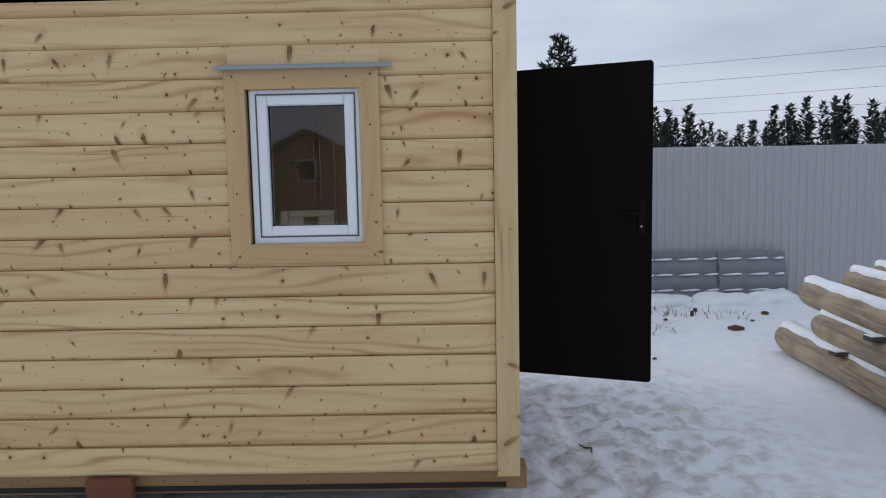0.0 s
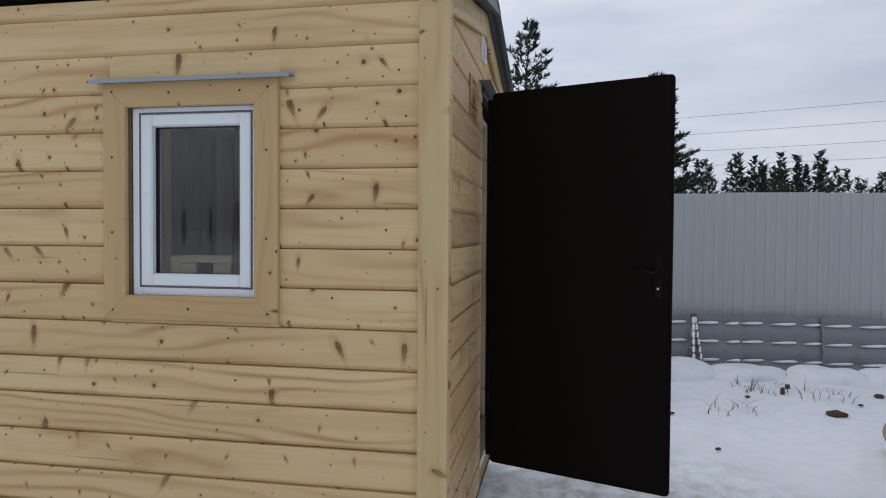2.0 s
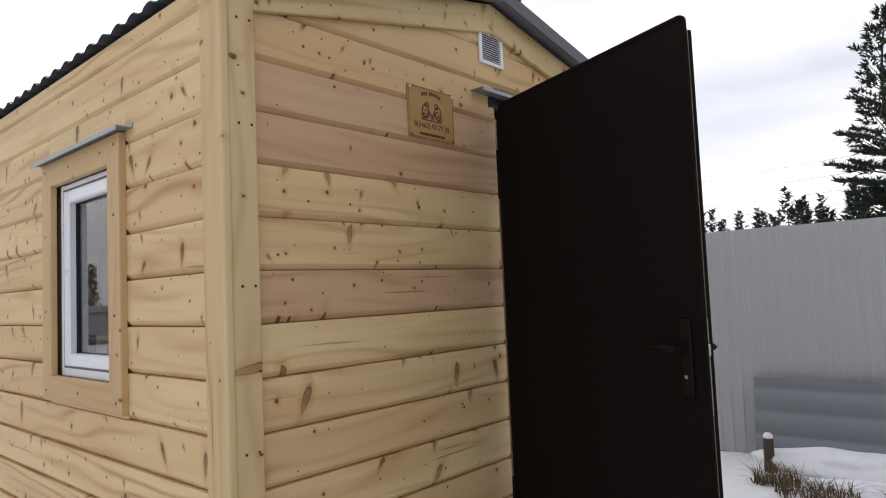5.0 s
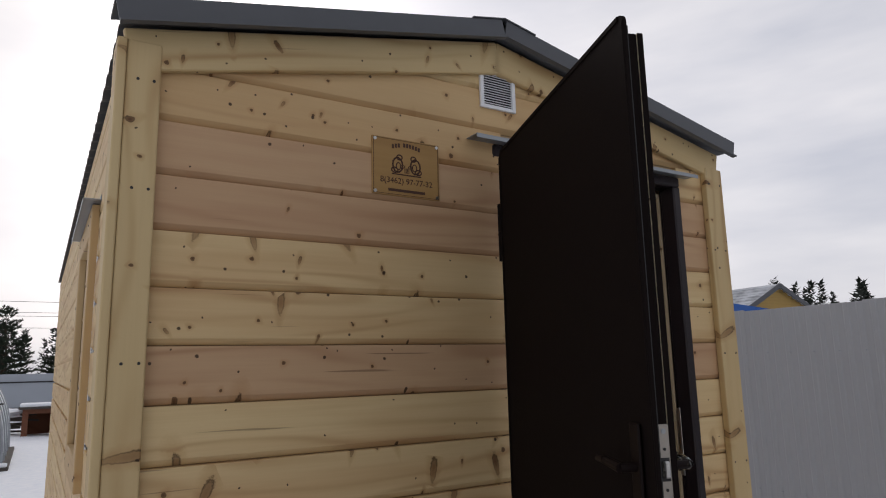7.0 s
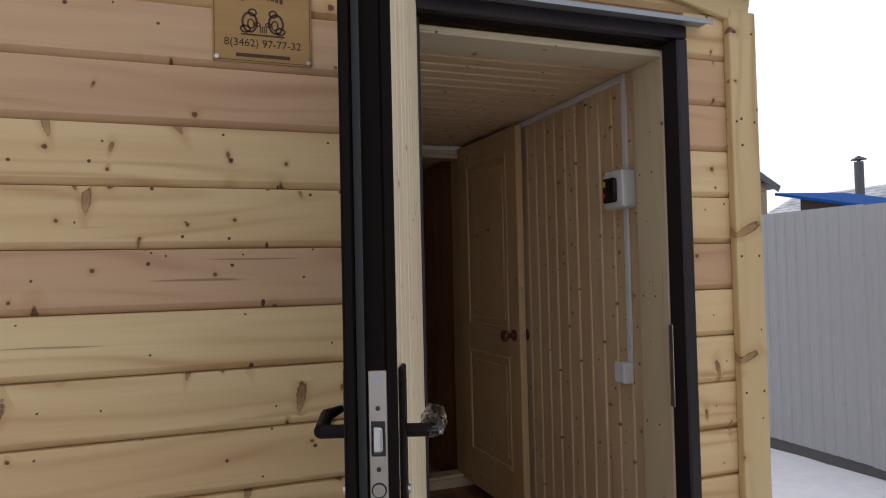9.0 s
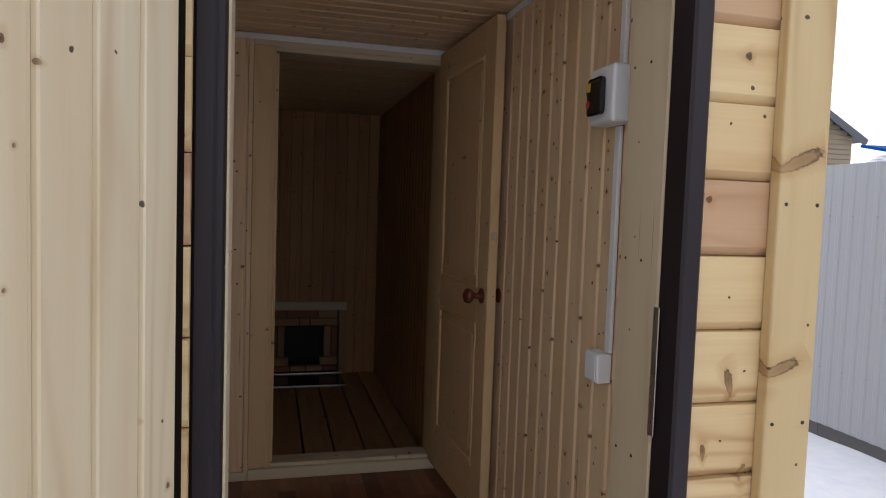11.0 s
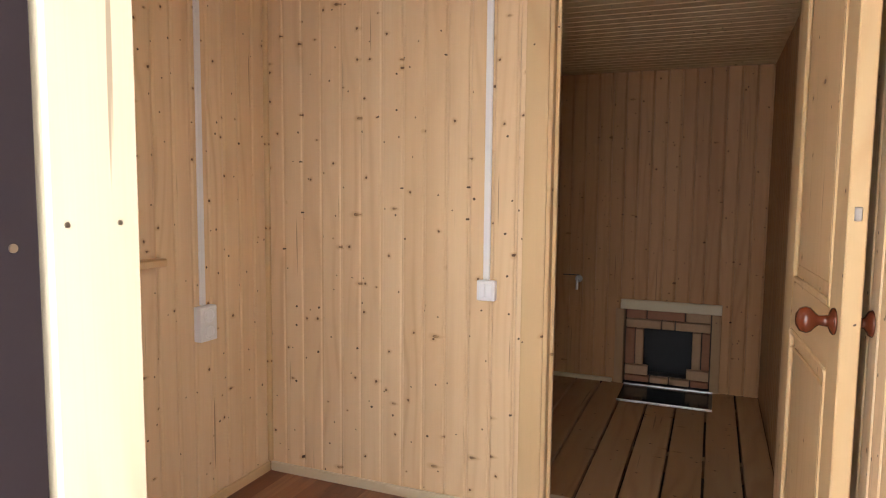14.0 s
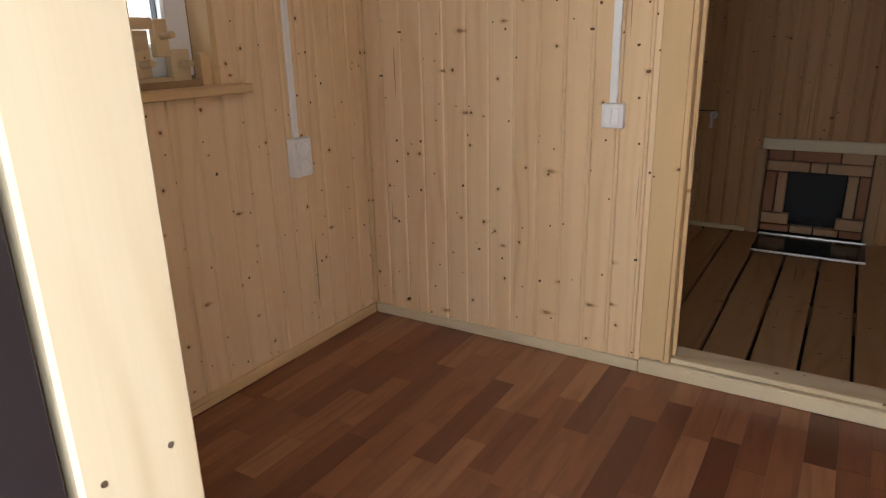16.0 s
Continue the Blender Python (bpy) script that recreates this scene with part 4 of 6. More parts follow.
def steam_floor():
    y = IN_S + 0.02
    bw, gap = 0.163, 0.0125
    x0, x1 = STOVE_X, PART_X - 0.105
    me = mesh_of("floor_plank", boxed(0, x1 - x0, 0, bw, -0.03, 0, bevel=0.003), STEAM_FLOOR)
    y = 5.267 + gap / 2
    ys = []
    while y > IN_S:
        y -= bw + gap
    y += bw + gap
    y -= bw + gap
    while y < IN_N - 0.02:
        a, b = max(y, IN_S + 0.002), min(y + bw, IN_N - 0.002)
        if b - a > bw - 0.001:
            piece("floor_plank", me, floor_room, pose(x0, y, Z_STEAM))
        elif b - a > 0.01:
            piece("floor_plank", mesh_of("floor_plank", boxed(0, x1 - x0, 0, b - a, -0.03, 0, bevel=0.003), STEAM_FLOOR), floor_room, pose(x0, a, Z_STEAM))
        y += bw + gap


laminate()
steam_floor()


# ---- inner door, casing, threshold, skirting ----
def inner_doorway():
    root = tagged(thing("door_1"), "pine casing and raised threshold round the inner doorway", "doorway", kind="structure")
    x0, x1 = PART_X - 0.12, PART_X + 0.004
    part("frame_side", boxed(x0, x1, ID_Y0 - 0.028, ID_Y0, Z_STEAM, ID_Z1 + 0.028, bevel=0.003), JOINERY_Z, root)
    part("frame_side", boxed(x0, x1, ID_Y1, ID_Y1 + 0.028, Z_STEAM, ID_Z1 + 0.028, bevel=0.003), JOINERY_Z, root)
    part("frame_head", boxed(x0, x1 + 0.001, ID_Y0, ID_Y1, ID_Z1, ID_Z1 + 0.028, bevel=0.003), JAMB_Y, root)
    part("casing_board", boxed(PART_X + 0.0005, PART_X + 0.013, ID_Y0 - 0.098, ID_Y0 - 0.014, Z_FLOOR + 0.06, ID_Z1 + 0.02, bevel=0.004, seg=2), JOINERY_Z, root)
    part("casing_board", boxed(PART_X + 0.0005, PART_X + 0.013, ID_Y0 - 0.098, ID_Y1 + 0.03, ID_Z1 + 0.0205, ID_Z1 + 0.05, bevel=0.004, seg=2), JAMB_Y, root)
    part("door_stop", boxed(PART_X - 0.05, PART_X - 0.038, ID_Y0 + 0.0005, ID_Y0 + 0.014, Z_STEAM + 0.1, ID_Z1, bevel=0.002), JOINERY_Z, root)
    part("threshold_riser", boxed(PART_X - 0.012, PART_X + 0.016, ID_Y0 - 0.098, ID_Y1 + 0.06, Z_FLOOR, Z_FLOOR + 0.052, bevel=0.004), JAMB_Y, root, "pale pine threshold board")
    part("threshold_step", boxed(x0, PART_X - 0.0125, ID_Y0, ID_Y1, Z_STEAM, Z_FLOOR + 0.066, bevel=0.004), JAMB_Y, root, "pale pine threshold board")


def inner_door():
    a, b = Vector((PART_X + 0.024, 5.656)), Vector((-0.955, 5.692))
    d = b - a
    w, h, t = d.length, 1.965, 0.038
    root = tagged(thing("inner_door", pose(a.x, a.y, 0.485, 0, 0, math.degrees(math.atan2(d.y, d.x)))), "open unpainted pine panel door with round knobs", "door")
    for x0, x1, nm in ((0, 0.11, "stile"), (w - 0.11, w, "stile")):
        part(nm, boxed(x0, x1, 0, t, 0, h, bevel=0.003), JOINERY_Z, root)
    for z0, z1 in ((0, 0.2), (0.78, 0.92), (h - 0.13, h)):
        part("rail", boxed(0.1105, w - 0.1105, 0.001, t - 0.001, z0, z1, bevel=0.002), JOINERY_X, root)
    for z0, z1 in ((0.2005, 0.7795), (0.9205, h - 0.1305)):
        bm = boxed(0.1105, w - 0.1105, 0.01, t - 0.01, z0, z1)
        panel = part("panel", bm, JOINERY_Z, root)
        bm = bmesh.new()
        for p in ((0.1108, 0.128, z0, z1), (w - 0.128, w - 0.1108, z0, z1)):
            box(bm, p[0], p[1], -0.003, 0.0095, p[2], p[3], 0.004)
        box(bm, 0.1285, w - 0.1285, -0.003, 0.0095, z0, z0 + 0.017, 0.004), box(bm, 0.1285, w - 0.1285, -0.003, 0.0095, z1 - 0.017, z1, 0.004)
        part("moulding", bm, JOINERY_Z, panel, "pale raised moulding")
        part("raised_field", boxed(0.16, w - 0.16, 0.004, 0.0098, z0 + 0.05, z1 - 0.05, bevel=0.005), JOINERY_Z, panel)
    outline = [(0.030, 0.0), (0.030, 0.004), (0.024, 0.008), (0.013, 0.012), (0.011, 0.03), (0.018, 0.038), (0.027, 0.046), (0.030, 0.056), (0.026, 0.067), (0.014, 0.074), (0.0, 0.076)]
    kx, kz = w - 0.055, 0.90
    part("knob", lathe(bmesh.new(), outline, pose(kx, -0.0005, kz, 90, 0, 0)), KNOB, root, "glossy red-brown turned knob")
    part("knob", lathe(bmesh.new(), [(r, z * 0.55) for r, z in outline], pose(kx, t + 0.0005, kz, -90, 0, 0)), KNOB, root, "glossy red-brown turned knob")
    part("latch", boxed(w, w + 0.006, 0.012, 0.026, 1.12, 1.15, bevel=0.002), CHROME, root, "small steel roller latch")


def skirtings():
    for x0, x1, y0, y1 in ((PART_X + 0.0005, PART_X + 0.014, IN_S + 0.0145, ID_Y0 - 0.099),):
        ob = new("baseboard", mesh_of("baseboard", boxed(x0, x1, y0, y1, Z_FLOOR, Z_FLOOR + 0.042, bevel=0.005, seg=2), JAMB_Y))
        tagged(ob, "low pale pine skirting board", "baseboard", kind="structure")
    ob = new("baseboard", mesh_of("baseboard", boxed(PART_X + 0.0145, IN_E - 0.0, IN_S + 0.0005, IN_S + 0.014, Z_FLOOR, Z_FLOOR + 0.042, bevel=0.005, seg=2), JOINERY_X))
    tagged(ob, "low pale pine skirting board", "baseboard", kind="structure")
    ob = new("baseboard", mesh_of("baseboard", boxed(-0.9, IN_E - 0.0, IN_N - 0.014, IN_N - 0.0005, Z_FLOOR, Z_FLOOR + 0.042, bevel=0.005, seg=2), JOINERY_X))
    tagged(ob, "low pale pine skirting board", "baseboard", kind="structure")
    ob = new("baseboard", mesh_of("baseboard", boxed(STOVE_X + 0.0005, STOVE_X + 0.02, IN_S + 0.01, ST_Y0 - 0.07, Z_STEAM, Z_STEAM + 0.03, bevel=0.005), JAMB_Y))
    tagged(ob, "low pine strip at the foot of the stove wall", "baseboard", kind="structure")
    # slim upright and ceiling strips in the corners
    for m_, L, mt, a in ((pose(PART_X + 0.011, IN_S + 0.011, Z_FLOOR + 0.043), Z_CEIL - Z_FLOOR - 0.05, JOINERY_Z, "z"),):
        bm = boxed(-0.0105, 0.0105, -0.0105, 0.0105, 0, L, bevel=0.006, seg=2)
        ob = new("trim", mesh_of("trim", bm, mt))
        ob.matrix_basis = m_
        tagged(ob, "slim pine corner strip", "corner strip", kind="structure")
    ob = new("trim", mesh_of("trim", boxed(PART_X + 0.0005, PART_X + 0.016, IN_S + 0.022, 4.655, Z_CEIL - 0.022, Z_CEIL - 0.0005, bevel=0.005), JAMB_Y))
    tagged(ob, "slim pine strip under the ceiling", "ceiling strip", kind="structure")


inner_doorway()
inner_door()
skirtings()


# ---- electrics ----
def electrics():
    d = 0.0115
    def trunk(a, b, label="white plastic cable trunking"):
        lo, hi = [min(p, q) for p, q in zip(a, b)], [max(p, q) for p, q in zip(a, b)]
        ob = new("cable_trunking", mesh_of("cable_trunking", boxed(lo[0], hi[0], lo[1], hi[1], lo[2], hi[2], bevel=0.002), PLASTIC))
        return tagged(ob, label, "cable trunking", "white cable trunking")
    px, g = PART_X + 0.0005, 0.025
    trunk((px, 4.655, 1.33), (px + d, 4.655 + g, Z_CEIL - 0.031), "white cable trunking dropping to the light switch")
    trunk((px, 4.655, Z_CEIL - 0.030), (px + d + 0.002, 5.70, Z_CEIL - 0.004), "white cable trunking under the ceiling above the doorway")
    ny = IN_N - 0.0005
    trunk((PART_X + 0.016, ny - d, Z_CEIL - 0.028), (-0.132, ny, Z_CEIL - 0.003), "white cable trunking along the top of the lining")
    trunk((-0.131, ny - d - 0.001, 2.098), (-0.106, ny, Z_CEIL - 0.003), "white cable trunking above the fuse box")
    trunk((-0.137, ny - d, 1.355), (-0.112, ny, 1.946), "white cable trunking below the fuse box")
    sy = IN_S + 0.0005
    trunk((-1.307, sy, 1.222), (-1.282, sy + d, Z_CEIL - 0.003), "white cable trunking dropping to the wall socket")
    # light switch
    root = tagged(thing("light_switch", pose(PART_X, 4.672, 1.292)), "white surface-mounted light switch on pine boards", "light switch")
    part("housing", boxed(0.0005, 0.03, -0.035, 0.035, -0.038, 0.037, bevel=0.004, seg=2), PLASTIC, root)
    part("rocker", boxed(0.0302, 0.035, -0.024, -0.001, -0.025, 0.026, bevel=0.002), PVC, root)
    part("rocker", boxed(0.0302, 0.034, 0.001, 0.024, -0.025, 0.026, bevel=0.002), PVC, root)
    # double socket
    root = tagged(thing("wall_socket", pose(-1.295, IN_S, 1.155)), "white double wall socket on pine boards", "socket")
    part("housing", boxed(-0.043, 0.043, 0.0005, 0.036, -0.066, 0.066, bevel=0.005, seg=2), PLASTIC, root)
    for z in (-0.031, 0.031):
        o = part("outlet", lathe(bmesh.new(), [(0.026, 0.0), (0.026, 0.004), (0.021, 0.004), (0.020, -0.004), (0.0, -0.004)], pose(0, 0.0365, z, -90, 0, 0)), PVC, root)
        for x in (-0.0095, 0.0095):
            part("contact_hole", rod(bmesh.new(), (x, 0.0325, z), (x, 0.0335, z), 0.003, n=10), BLACK, o)
    # fuse box
    root = tagged(thing("fuse_box", pose(-0.125, IN_N, 2.02)), "white plastic fuse box with smoked window", "fuse box")
    part("housing", boxed(-0.062, 0.062, -0.062, -0.0005, -0.073, 0.073, bevel=0.008, seg=3), PLASTIC, root)
    bm = boxed(-0.052, 0.03, -0.078, -0.063, -0.05, 0.045, bevel=0.012, seg=3)
    part("window_flap", bm, SMOKED, root, "smoked black window flap")
    part("warning_sticker", boxed(-0.05, -0.028, -0.0797, -0.0785, 0.012, 0.034, bevel=0.0003), STICKER, root, "small yellow sticker")
    part("label_spot", rod(bmesh.new(), (-0.038, -0.0785, -0.02), (-0.038, -0.0796, -0.02), 0.010, n=16), RED, root, "small red round label")
    # junction box under the trunking
    root = tagged(thing("junction_box", pose(-0.147, IN_N, 1.315)), "white plastic junction box at the end of the trunking", "junction box")
    part("housing", boxed(-0.034, 0.034, -0.042, -0.0005, -0.04, 0.039, bevel=0.005, seg=2), PLASTIC, root)
    part("lid", boxed(-0.029, 0.029, -0.046, -0.0425, -0.035, 0.034, bevel=0.002), PLASTIC, root)
    # ceiling lamp
    root = tagged(thing("ceiling_lamp", pose(-0.75, 4.765, Z_CEIL)), "round white ceiling lamp with clear ribbed glass dome", "lamp")
    part("base_ring", lathe(bmesh.new(), [(0.05, -0.0005), (0.108, -0.001), (0.112, -0.02), (0.108, -0.045), (0.094, -0.05), (0.09, -0.03), (0.0, -0.03)], n=32), PLASTIC, root)
    dome = part("dome", lathe(bmesh.new(), [(0.093, -0.051), (0.092, -0.07), (0.082, -0.095), (0.055, -0.113), (0.02, -0.119), (0.0, -0.12)], n=32), DOME, root, "clear glass dome")
    dome.visible_shadow = False
    part("bulb", lathe(bmesh.new(), [(0.013, -0.031), (0.014, -0.05), (0.026, -0.07), (0.028, -0.085), (0.018, -0.1), (0.0, -0.105)], n=16), PLASTIC, root, "unlit white bulb")
    for k in range(3):
        a = 2.1 * k
        part("clip", boxed(-0.006, 0.006, -0.003, 0.003, -0.055, -0.02, bevel=0.001), ZINC, root, m=pose(0.11 * math.cos(a), 0.11 * math.sin(a), 0, 0, 0, math.degrees(a) + 90))


STICKER = plain("yellow_sticker", (0.6, 0.42, 0.03), 0.5)
RED = plain("red_label", (0.5, 0.03, 0.03), 0.5)
electrics()


# ---- steam room: stove front, hearth plate, tap ----
def stove():
    root = tagged(thing("stove", pose(STOVE_X - 0.06, 5.172, Z_STEAM)), "brick stove front with a black firebox mouth", "stove")
    part("mortar_bed", bmesh_stove_bed(), MORTAR, root, "dark mortar behind the bricks")
    part("firebox", boxed(-0.30, -0.27, -0.2, 0.2, 0.02, 0.46), FIREBOX, root, "black empty firebox")
    rows = []
    y0, y1 = -0.283, 0.283
    def brick(ya, yb, za, zb, mt):
        bm = boxed(-0.05, 0.0, ya + 0.004, yb - 0.004, za + 0.004, zb - 0.004, bevel=0.004)
        part("brick", bm, mt, root)
    for ya, yb, mt in ((y0, -0.14, BRICK), (-0.14, 0.115, BRICK), (0.115, y1, BRICK_PALE)):
        brick(ya, yb, 0.455, 0.535, mt)
    for ya, yb, mt in ((y0, -0.04, BRICK_PALE), (-0.04, 0.05, BRICK_PALE), (0.05, y1, BRICK_PALE)):
        brick(ya, yb, 0.388, 0.455, mt)
    for ya, yb, mt in ((y0, -0.215, BRICK), (-0.215, -0.155, BRICK_PALE), (0.162, 0.225, BRICK_PALE), (0.225, y1, BRICK)):
        brick(ya, yb, 0.125, 0.388, mt)
    for ya, yb, mt in ((y0, -0.12, BRICK_PALE), (0.13, y1, BRICK_PALE)):
        brick(ya, yb, 0.05, 0.125, mt)
    for ya, yb, mt in ((y0, -0.11, BRICK), (-0.11, 0.02, BRICK_PALE), (0.02, 0.16, BRICK_PALE), (0.16, y1, BRICK)):
        brick(ya, yb, 0.0, 0.05, mt)
    part("lintel_board", boxed(0.0605, 0.078, -0.312, 0.345, 0.533, 0.602, bevel=0.004), JAMB_Y, root, "pine lintel board")
    for s in (-1, 1):
        part("side_board", boxed(0.0605, 0.072, min(s * 0.286, s * 0.345), max(s * 0.286, s * 0.345), 0.0, 0.5325, bevel=0.003), STEAM_DIM_Z, root, "pine side board")
    # hearth plate
    root = tagged(thing("hearth_plate", pose(-3.885, 5.19, Z_STEAM)), "glossy dark hearth plate with bright metal edges", "hearth plate")
    part("plate", boxed(-0.19, 0.19, -0.288, 0.288, 0.0005, 0.006, bevel=0.001), PLATE, root)
    for x in (-0.197, 0.197):
        part("edge_strip", boxed(x - 0.009, x + 0.009, -0.29, 0.29, 0.0005, 0.012, bevel=0.003, seg=2), CHROME, root, "bright metal edge strip")
    # tap on the wall
    root = tagged(thing("water_tap", pose(STOVE_X, 4.56, 1.035)), "small steel water tap on the pine wall", "tap")
    part("rosette", lathe(bmesh.new(), [(0.026, 0.0005), (0.026, 0.006), (0.012, 0.012)], pose(0, 0, 0, 0, 90, 0)), CHROME, root)
    bm = rod(bmesh.new(), (0.005, 0, 0), (0.07, 0, 0), 0.012)
    rod(bm, (0.06, 0, 0.004), (0.075, 0, -0.07), 0.009)
    rod(bm, (0.045, 0, 0), (0.045, 0, 0.028), 0.007)
    part("spout", bm, CHROME, root)
    part("lever", boxed(0.038, 0.052, -0.105, 0.012, 0.028, 0.034, bevel=0.002), BLACK, root, "thin dark lever")


def bmesh_stove_bed():
    bm = bmesh.new()
    box(bm, -0.06, -0.052, -0.33, -0.158, 0, 0.535), box(bm, -0.06, -0.052, 0.164, 0.33, 0, 0.535)
    box(bm, -0.06, -0.052, -0.158, 0.164, 0.39, 0.535), box(bm, -0.06, -0.052, -0.158, 0.164, 0, 0.05)
    box(bm, -0.31, -0.06, -0.215, -0.2, 0, 0.48), box(bm, -0.31, -0.06, 0.2, 0.215, 0, 0.48), box(bm, -0.31, -0.06, -0.2, 0.2, 0.46, 0.48)
    return bm


# Boards beside the stove, their dimness put into the colour as well.
STEAM_DIM_Z = pine("dimmed_steam_room_pine_upright", (0.40, 0.25, 0.13), (0.31, 0.175, 0.085), 0.6, axis="z")
PLATE = plain("hearth_steel", (0.05, 0.052, 0.055), 0.12, 0.6, 0.1, 20)
stove()


# ---- wooden rack on the window sill ----
RACK = pine("rack_pine", (0.70, 0.57, 0.37), (0.62, 0.45, 0.26), 0.3, vary=0.3)


def sill_rack():
    z0 = W_Z0 - 0.028
    root = tagged(thing("wooden_rack", pose(-0.745, IN_S - 0.045, z0, 0, 0, 3)), "unpainted wooden peg rack standing on the window sill", "wooden rack")
    part("lower_rail", boxed(-0.128, 0.17, -0.012, 0.012, 0.0, 0.03, bevel=0.003), RACK, root)
    for x0, x1 in ((-0.196, -0.1285), (-0.062, 0.006), (0.1, 0.168)):
        part("block", boxed(x0, x1, -0.012, 0.014, 0.0305 if x0 > -0.1 else 0.0, 0.105, bevel=0.003), RACK, root)
    part("upper_rail", boxed(-0.085, 0.14, -0.013, 0.011, 0.158, 0.190, bevel=0.003), RACK, root)
    part("upper_block", boxed(-0.131, -0.0855, -0.0115, 0.0145, 0.085, 0.187, bevel=0.003), RACK, root)
    for x0, x1 in ((-0.085, -0.012), (0.062, 0.14)):
        part("upper_block", boxed(x0, x1, -0.024, -0.0125, 0.07, 0.1575, bevel=0.003), RACK, root)
    for x, z in ((-0.16, 0.062), (-0.108, 0.14), (-0.03, 0.066), (0.134, 0.064)):
        part("peg", rod(bmesh.new(), (x, 0.0148, z), (x, 0.058, z + 0.004), 0.010, n=14), RACK, root, "short round wooden peg")
    root = tagged(thing("wooden_bracket", pose(-1.0, IN_S - 0.018, z0, 0, 0, -6)), "small curved wooden bracket leaning on the window sill", "wooden bracket")
    bm = bmesh.new()
    pts = [(0.0, 0.0), (0.0, 0.016), (0.02, 0.034), (0.045, 0.06), (0.06, 0.088), (0.072, 0.095), (0.084, 0.09), (0.084, 0.0)]
    f_, k_ = [bm.verts.new((x - 0.04, -0.01, z)) for x, z in pts], [bm.verts.new((x - 0.04, 0.01, z)) for x, z in pts]
    bm.faces.new(f_), bm.faces.new(k_[::-1])
    for k in range(len(pts)):
        bm.faces.new((f_[k], k_[k], k_[(k + 1) % len(pts)], f_[(k + 1) % len(pts)]))
    bmesh.ops.recalc_face_normals(bm, faces=bm.faces[:])
    part("body", bm, JOINERY_X, root)
    part("dowel", rod(bmesh.new(), (0.0, 0.0105, 0.05), (0.0, 0.03, 0.052), 0.007, n=12), JOINERY_X, root)


sill_rack()


# ---- sign plate and vent on the end wall ----
def lettering(text, size, m, mat_, parent, name="lettering"):
    cu = bpy.data.curves.new("text", "FONT")
    cu.body, cu.size, cu.extrude, cu.align_x = text, size, 0.0006, "CENTER"
    ob = bpy.data.objects.new("text", cu)
    scene.collection.objects.link(ob)
    me = bpy.data.meshes.new_from_object(ob.evaluated_get(bpy.context.evaluated_depsgraph_get()))
    bpy.data.objects.remove(ob)
    me.materials.clear()
    me.materials.append(mat_)
    return part(name, me, None, parent, m=m)


def sign():
    root = tagged(thing("sign_plate", pose(EX + 0.0205, 4.366, 2.37)), "small varnished plywood sign with burnt emblem and telephone number", "sign")
    w, h = 0.125, 0.0975
    part("board", boxed(0.0, 0.006, -w, w, -h, h, bevel=0.0015), SIGN_WOOD, root)
    bm = bmesh.new()
    for a in (-1, 1):
        box(bm, 0.0061, 0.0066, -w + 0.004, w - 0.004, a * (h - 0.005) - 0.0008, a * (h - 0.005) + 0.0008)
        box(bm, 0.0061, 0.0067, a * (w - 0.005) - 0.0008, a * (w - 0.005) + 0.0008, -h + 0.004, h - 0.004)
    part("border", bm, BURNT, root, "burnt border line")
    for a in (-1, 1):
        for c in (-1, 1):
            part("screw", rod(bmesh.new(), (0.0061, a * (w - 0.01), c * (h - 0.01)), (0.009, a * (w - 0.01), c * (h - 0.01)), 0.0055, n=14), CHROME, root, "steel dome screw")
    # emblem: two mirrored seated shapes drawn in curved strokes
    bm = bmesh.new()

    def stroke(y, z, ry, rz, t0, t1, w):
        n = 14
        pts = [(y + ry * math.cos(t0 + (t1 - t0) * k / n), z + rz * math.sin(t0 + (t1 - t0) * k / n)) for k in range(n + 1)]
        inn = [(y + (ry - w) * math.cos(t0 + (t1 - t0) * k / n), z + (rz - w) * math.sin(t0 + (t1 - t0) * k / n)) for k in range(n + 1)]
        o, i_ = [bm.verts.new((0.0064, *p)) for p in pts], [bm.verts.new((0.0064, *p)) for p in inn]
        for k in range(n):
            bm.faces.new((o[k], o[k + 1], i_[k + 1], i_[k]))
    for s in (-1, 1):
        a0, a1 = (0.0, 6.283) if s > 0 else (6.283, 0.0)
        stroke(s * 0.033, 0.008, 0.021, 0.028, a0, a1, 0.006)
        stroke(s * 0.026, 0.034, 0.012, 0.011, a0, a1, 0.005)
        stroke(s * 0.044, -0.010, 0.014, 0.011, a0, a1, 0.005)
        stroke(s * 0.030, 0.004, 0.010, 0.014, a0, a1, 0.004)
        stroke(s * 0.014, 0.004, 0.009, 0.006, a0, a1, 0.003)
    bmesh.ops.recalc_face_normals(bm, faces=bm.faces[:])
    box(bm, 0.0063, 0.0069, -0.055, 0.055, -0.026, -0.022)
    for y in (-0.008, -0.003, 0.002, 0.007):
        box(bm, 0.0063, 0.0070, y, y + 0.0025, -0.018, 0.0)
    part("emblem", bm, BURNT, root, "burnt emblem of rounded shapes")
    bm = bmesh.new()
    for k, y in enumerate((-0.05, -0.039, -0.028, -0.008, 0.003, 0.014, 0.025, 0.036, 0.047)):
        z = 0.066 + 0.012 * math.cos(y * 26)
        box(bm, 0.0062, 0.0067, y - 0.004, y + 0.004, z - 0.007, z + 0.007)
    part("title_bars", bm, BURNT, root, "row of burnt title marks")
    part("address_bar", boxed(0.0062, 0.0067, -0.068, 0.068, -0.083, -0.074), BURNT, root, "burnt line of small print")
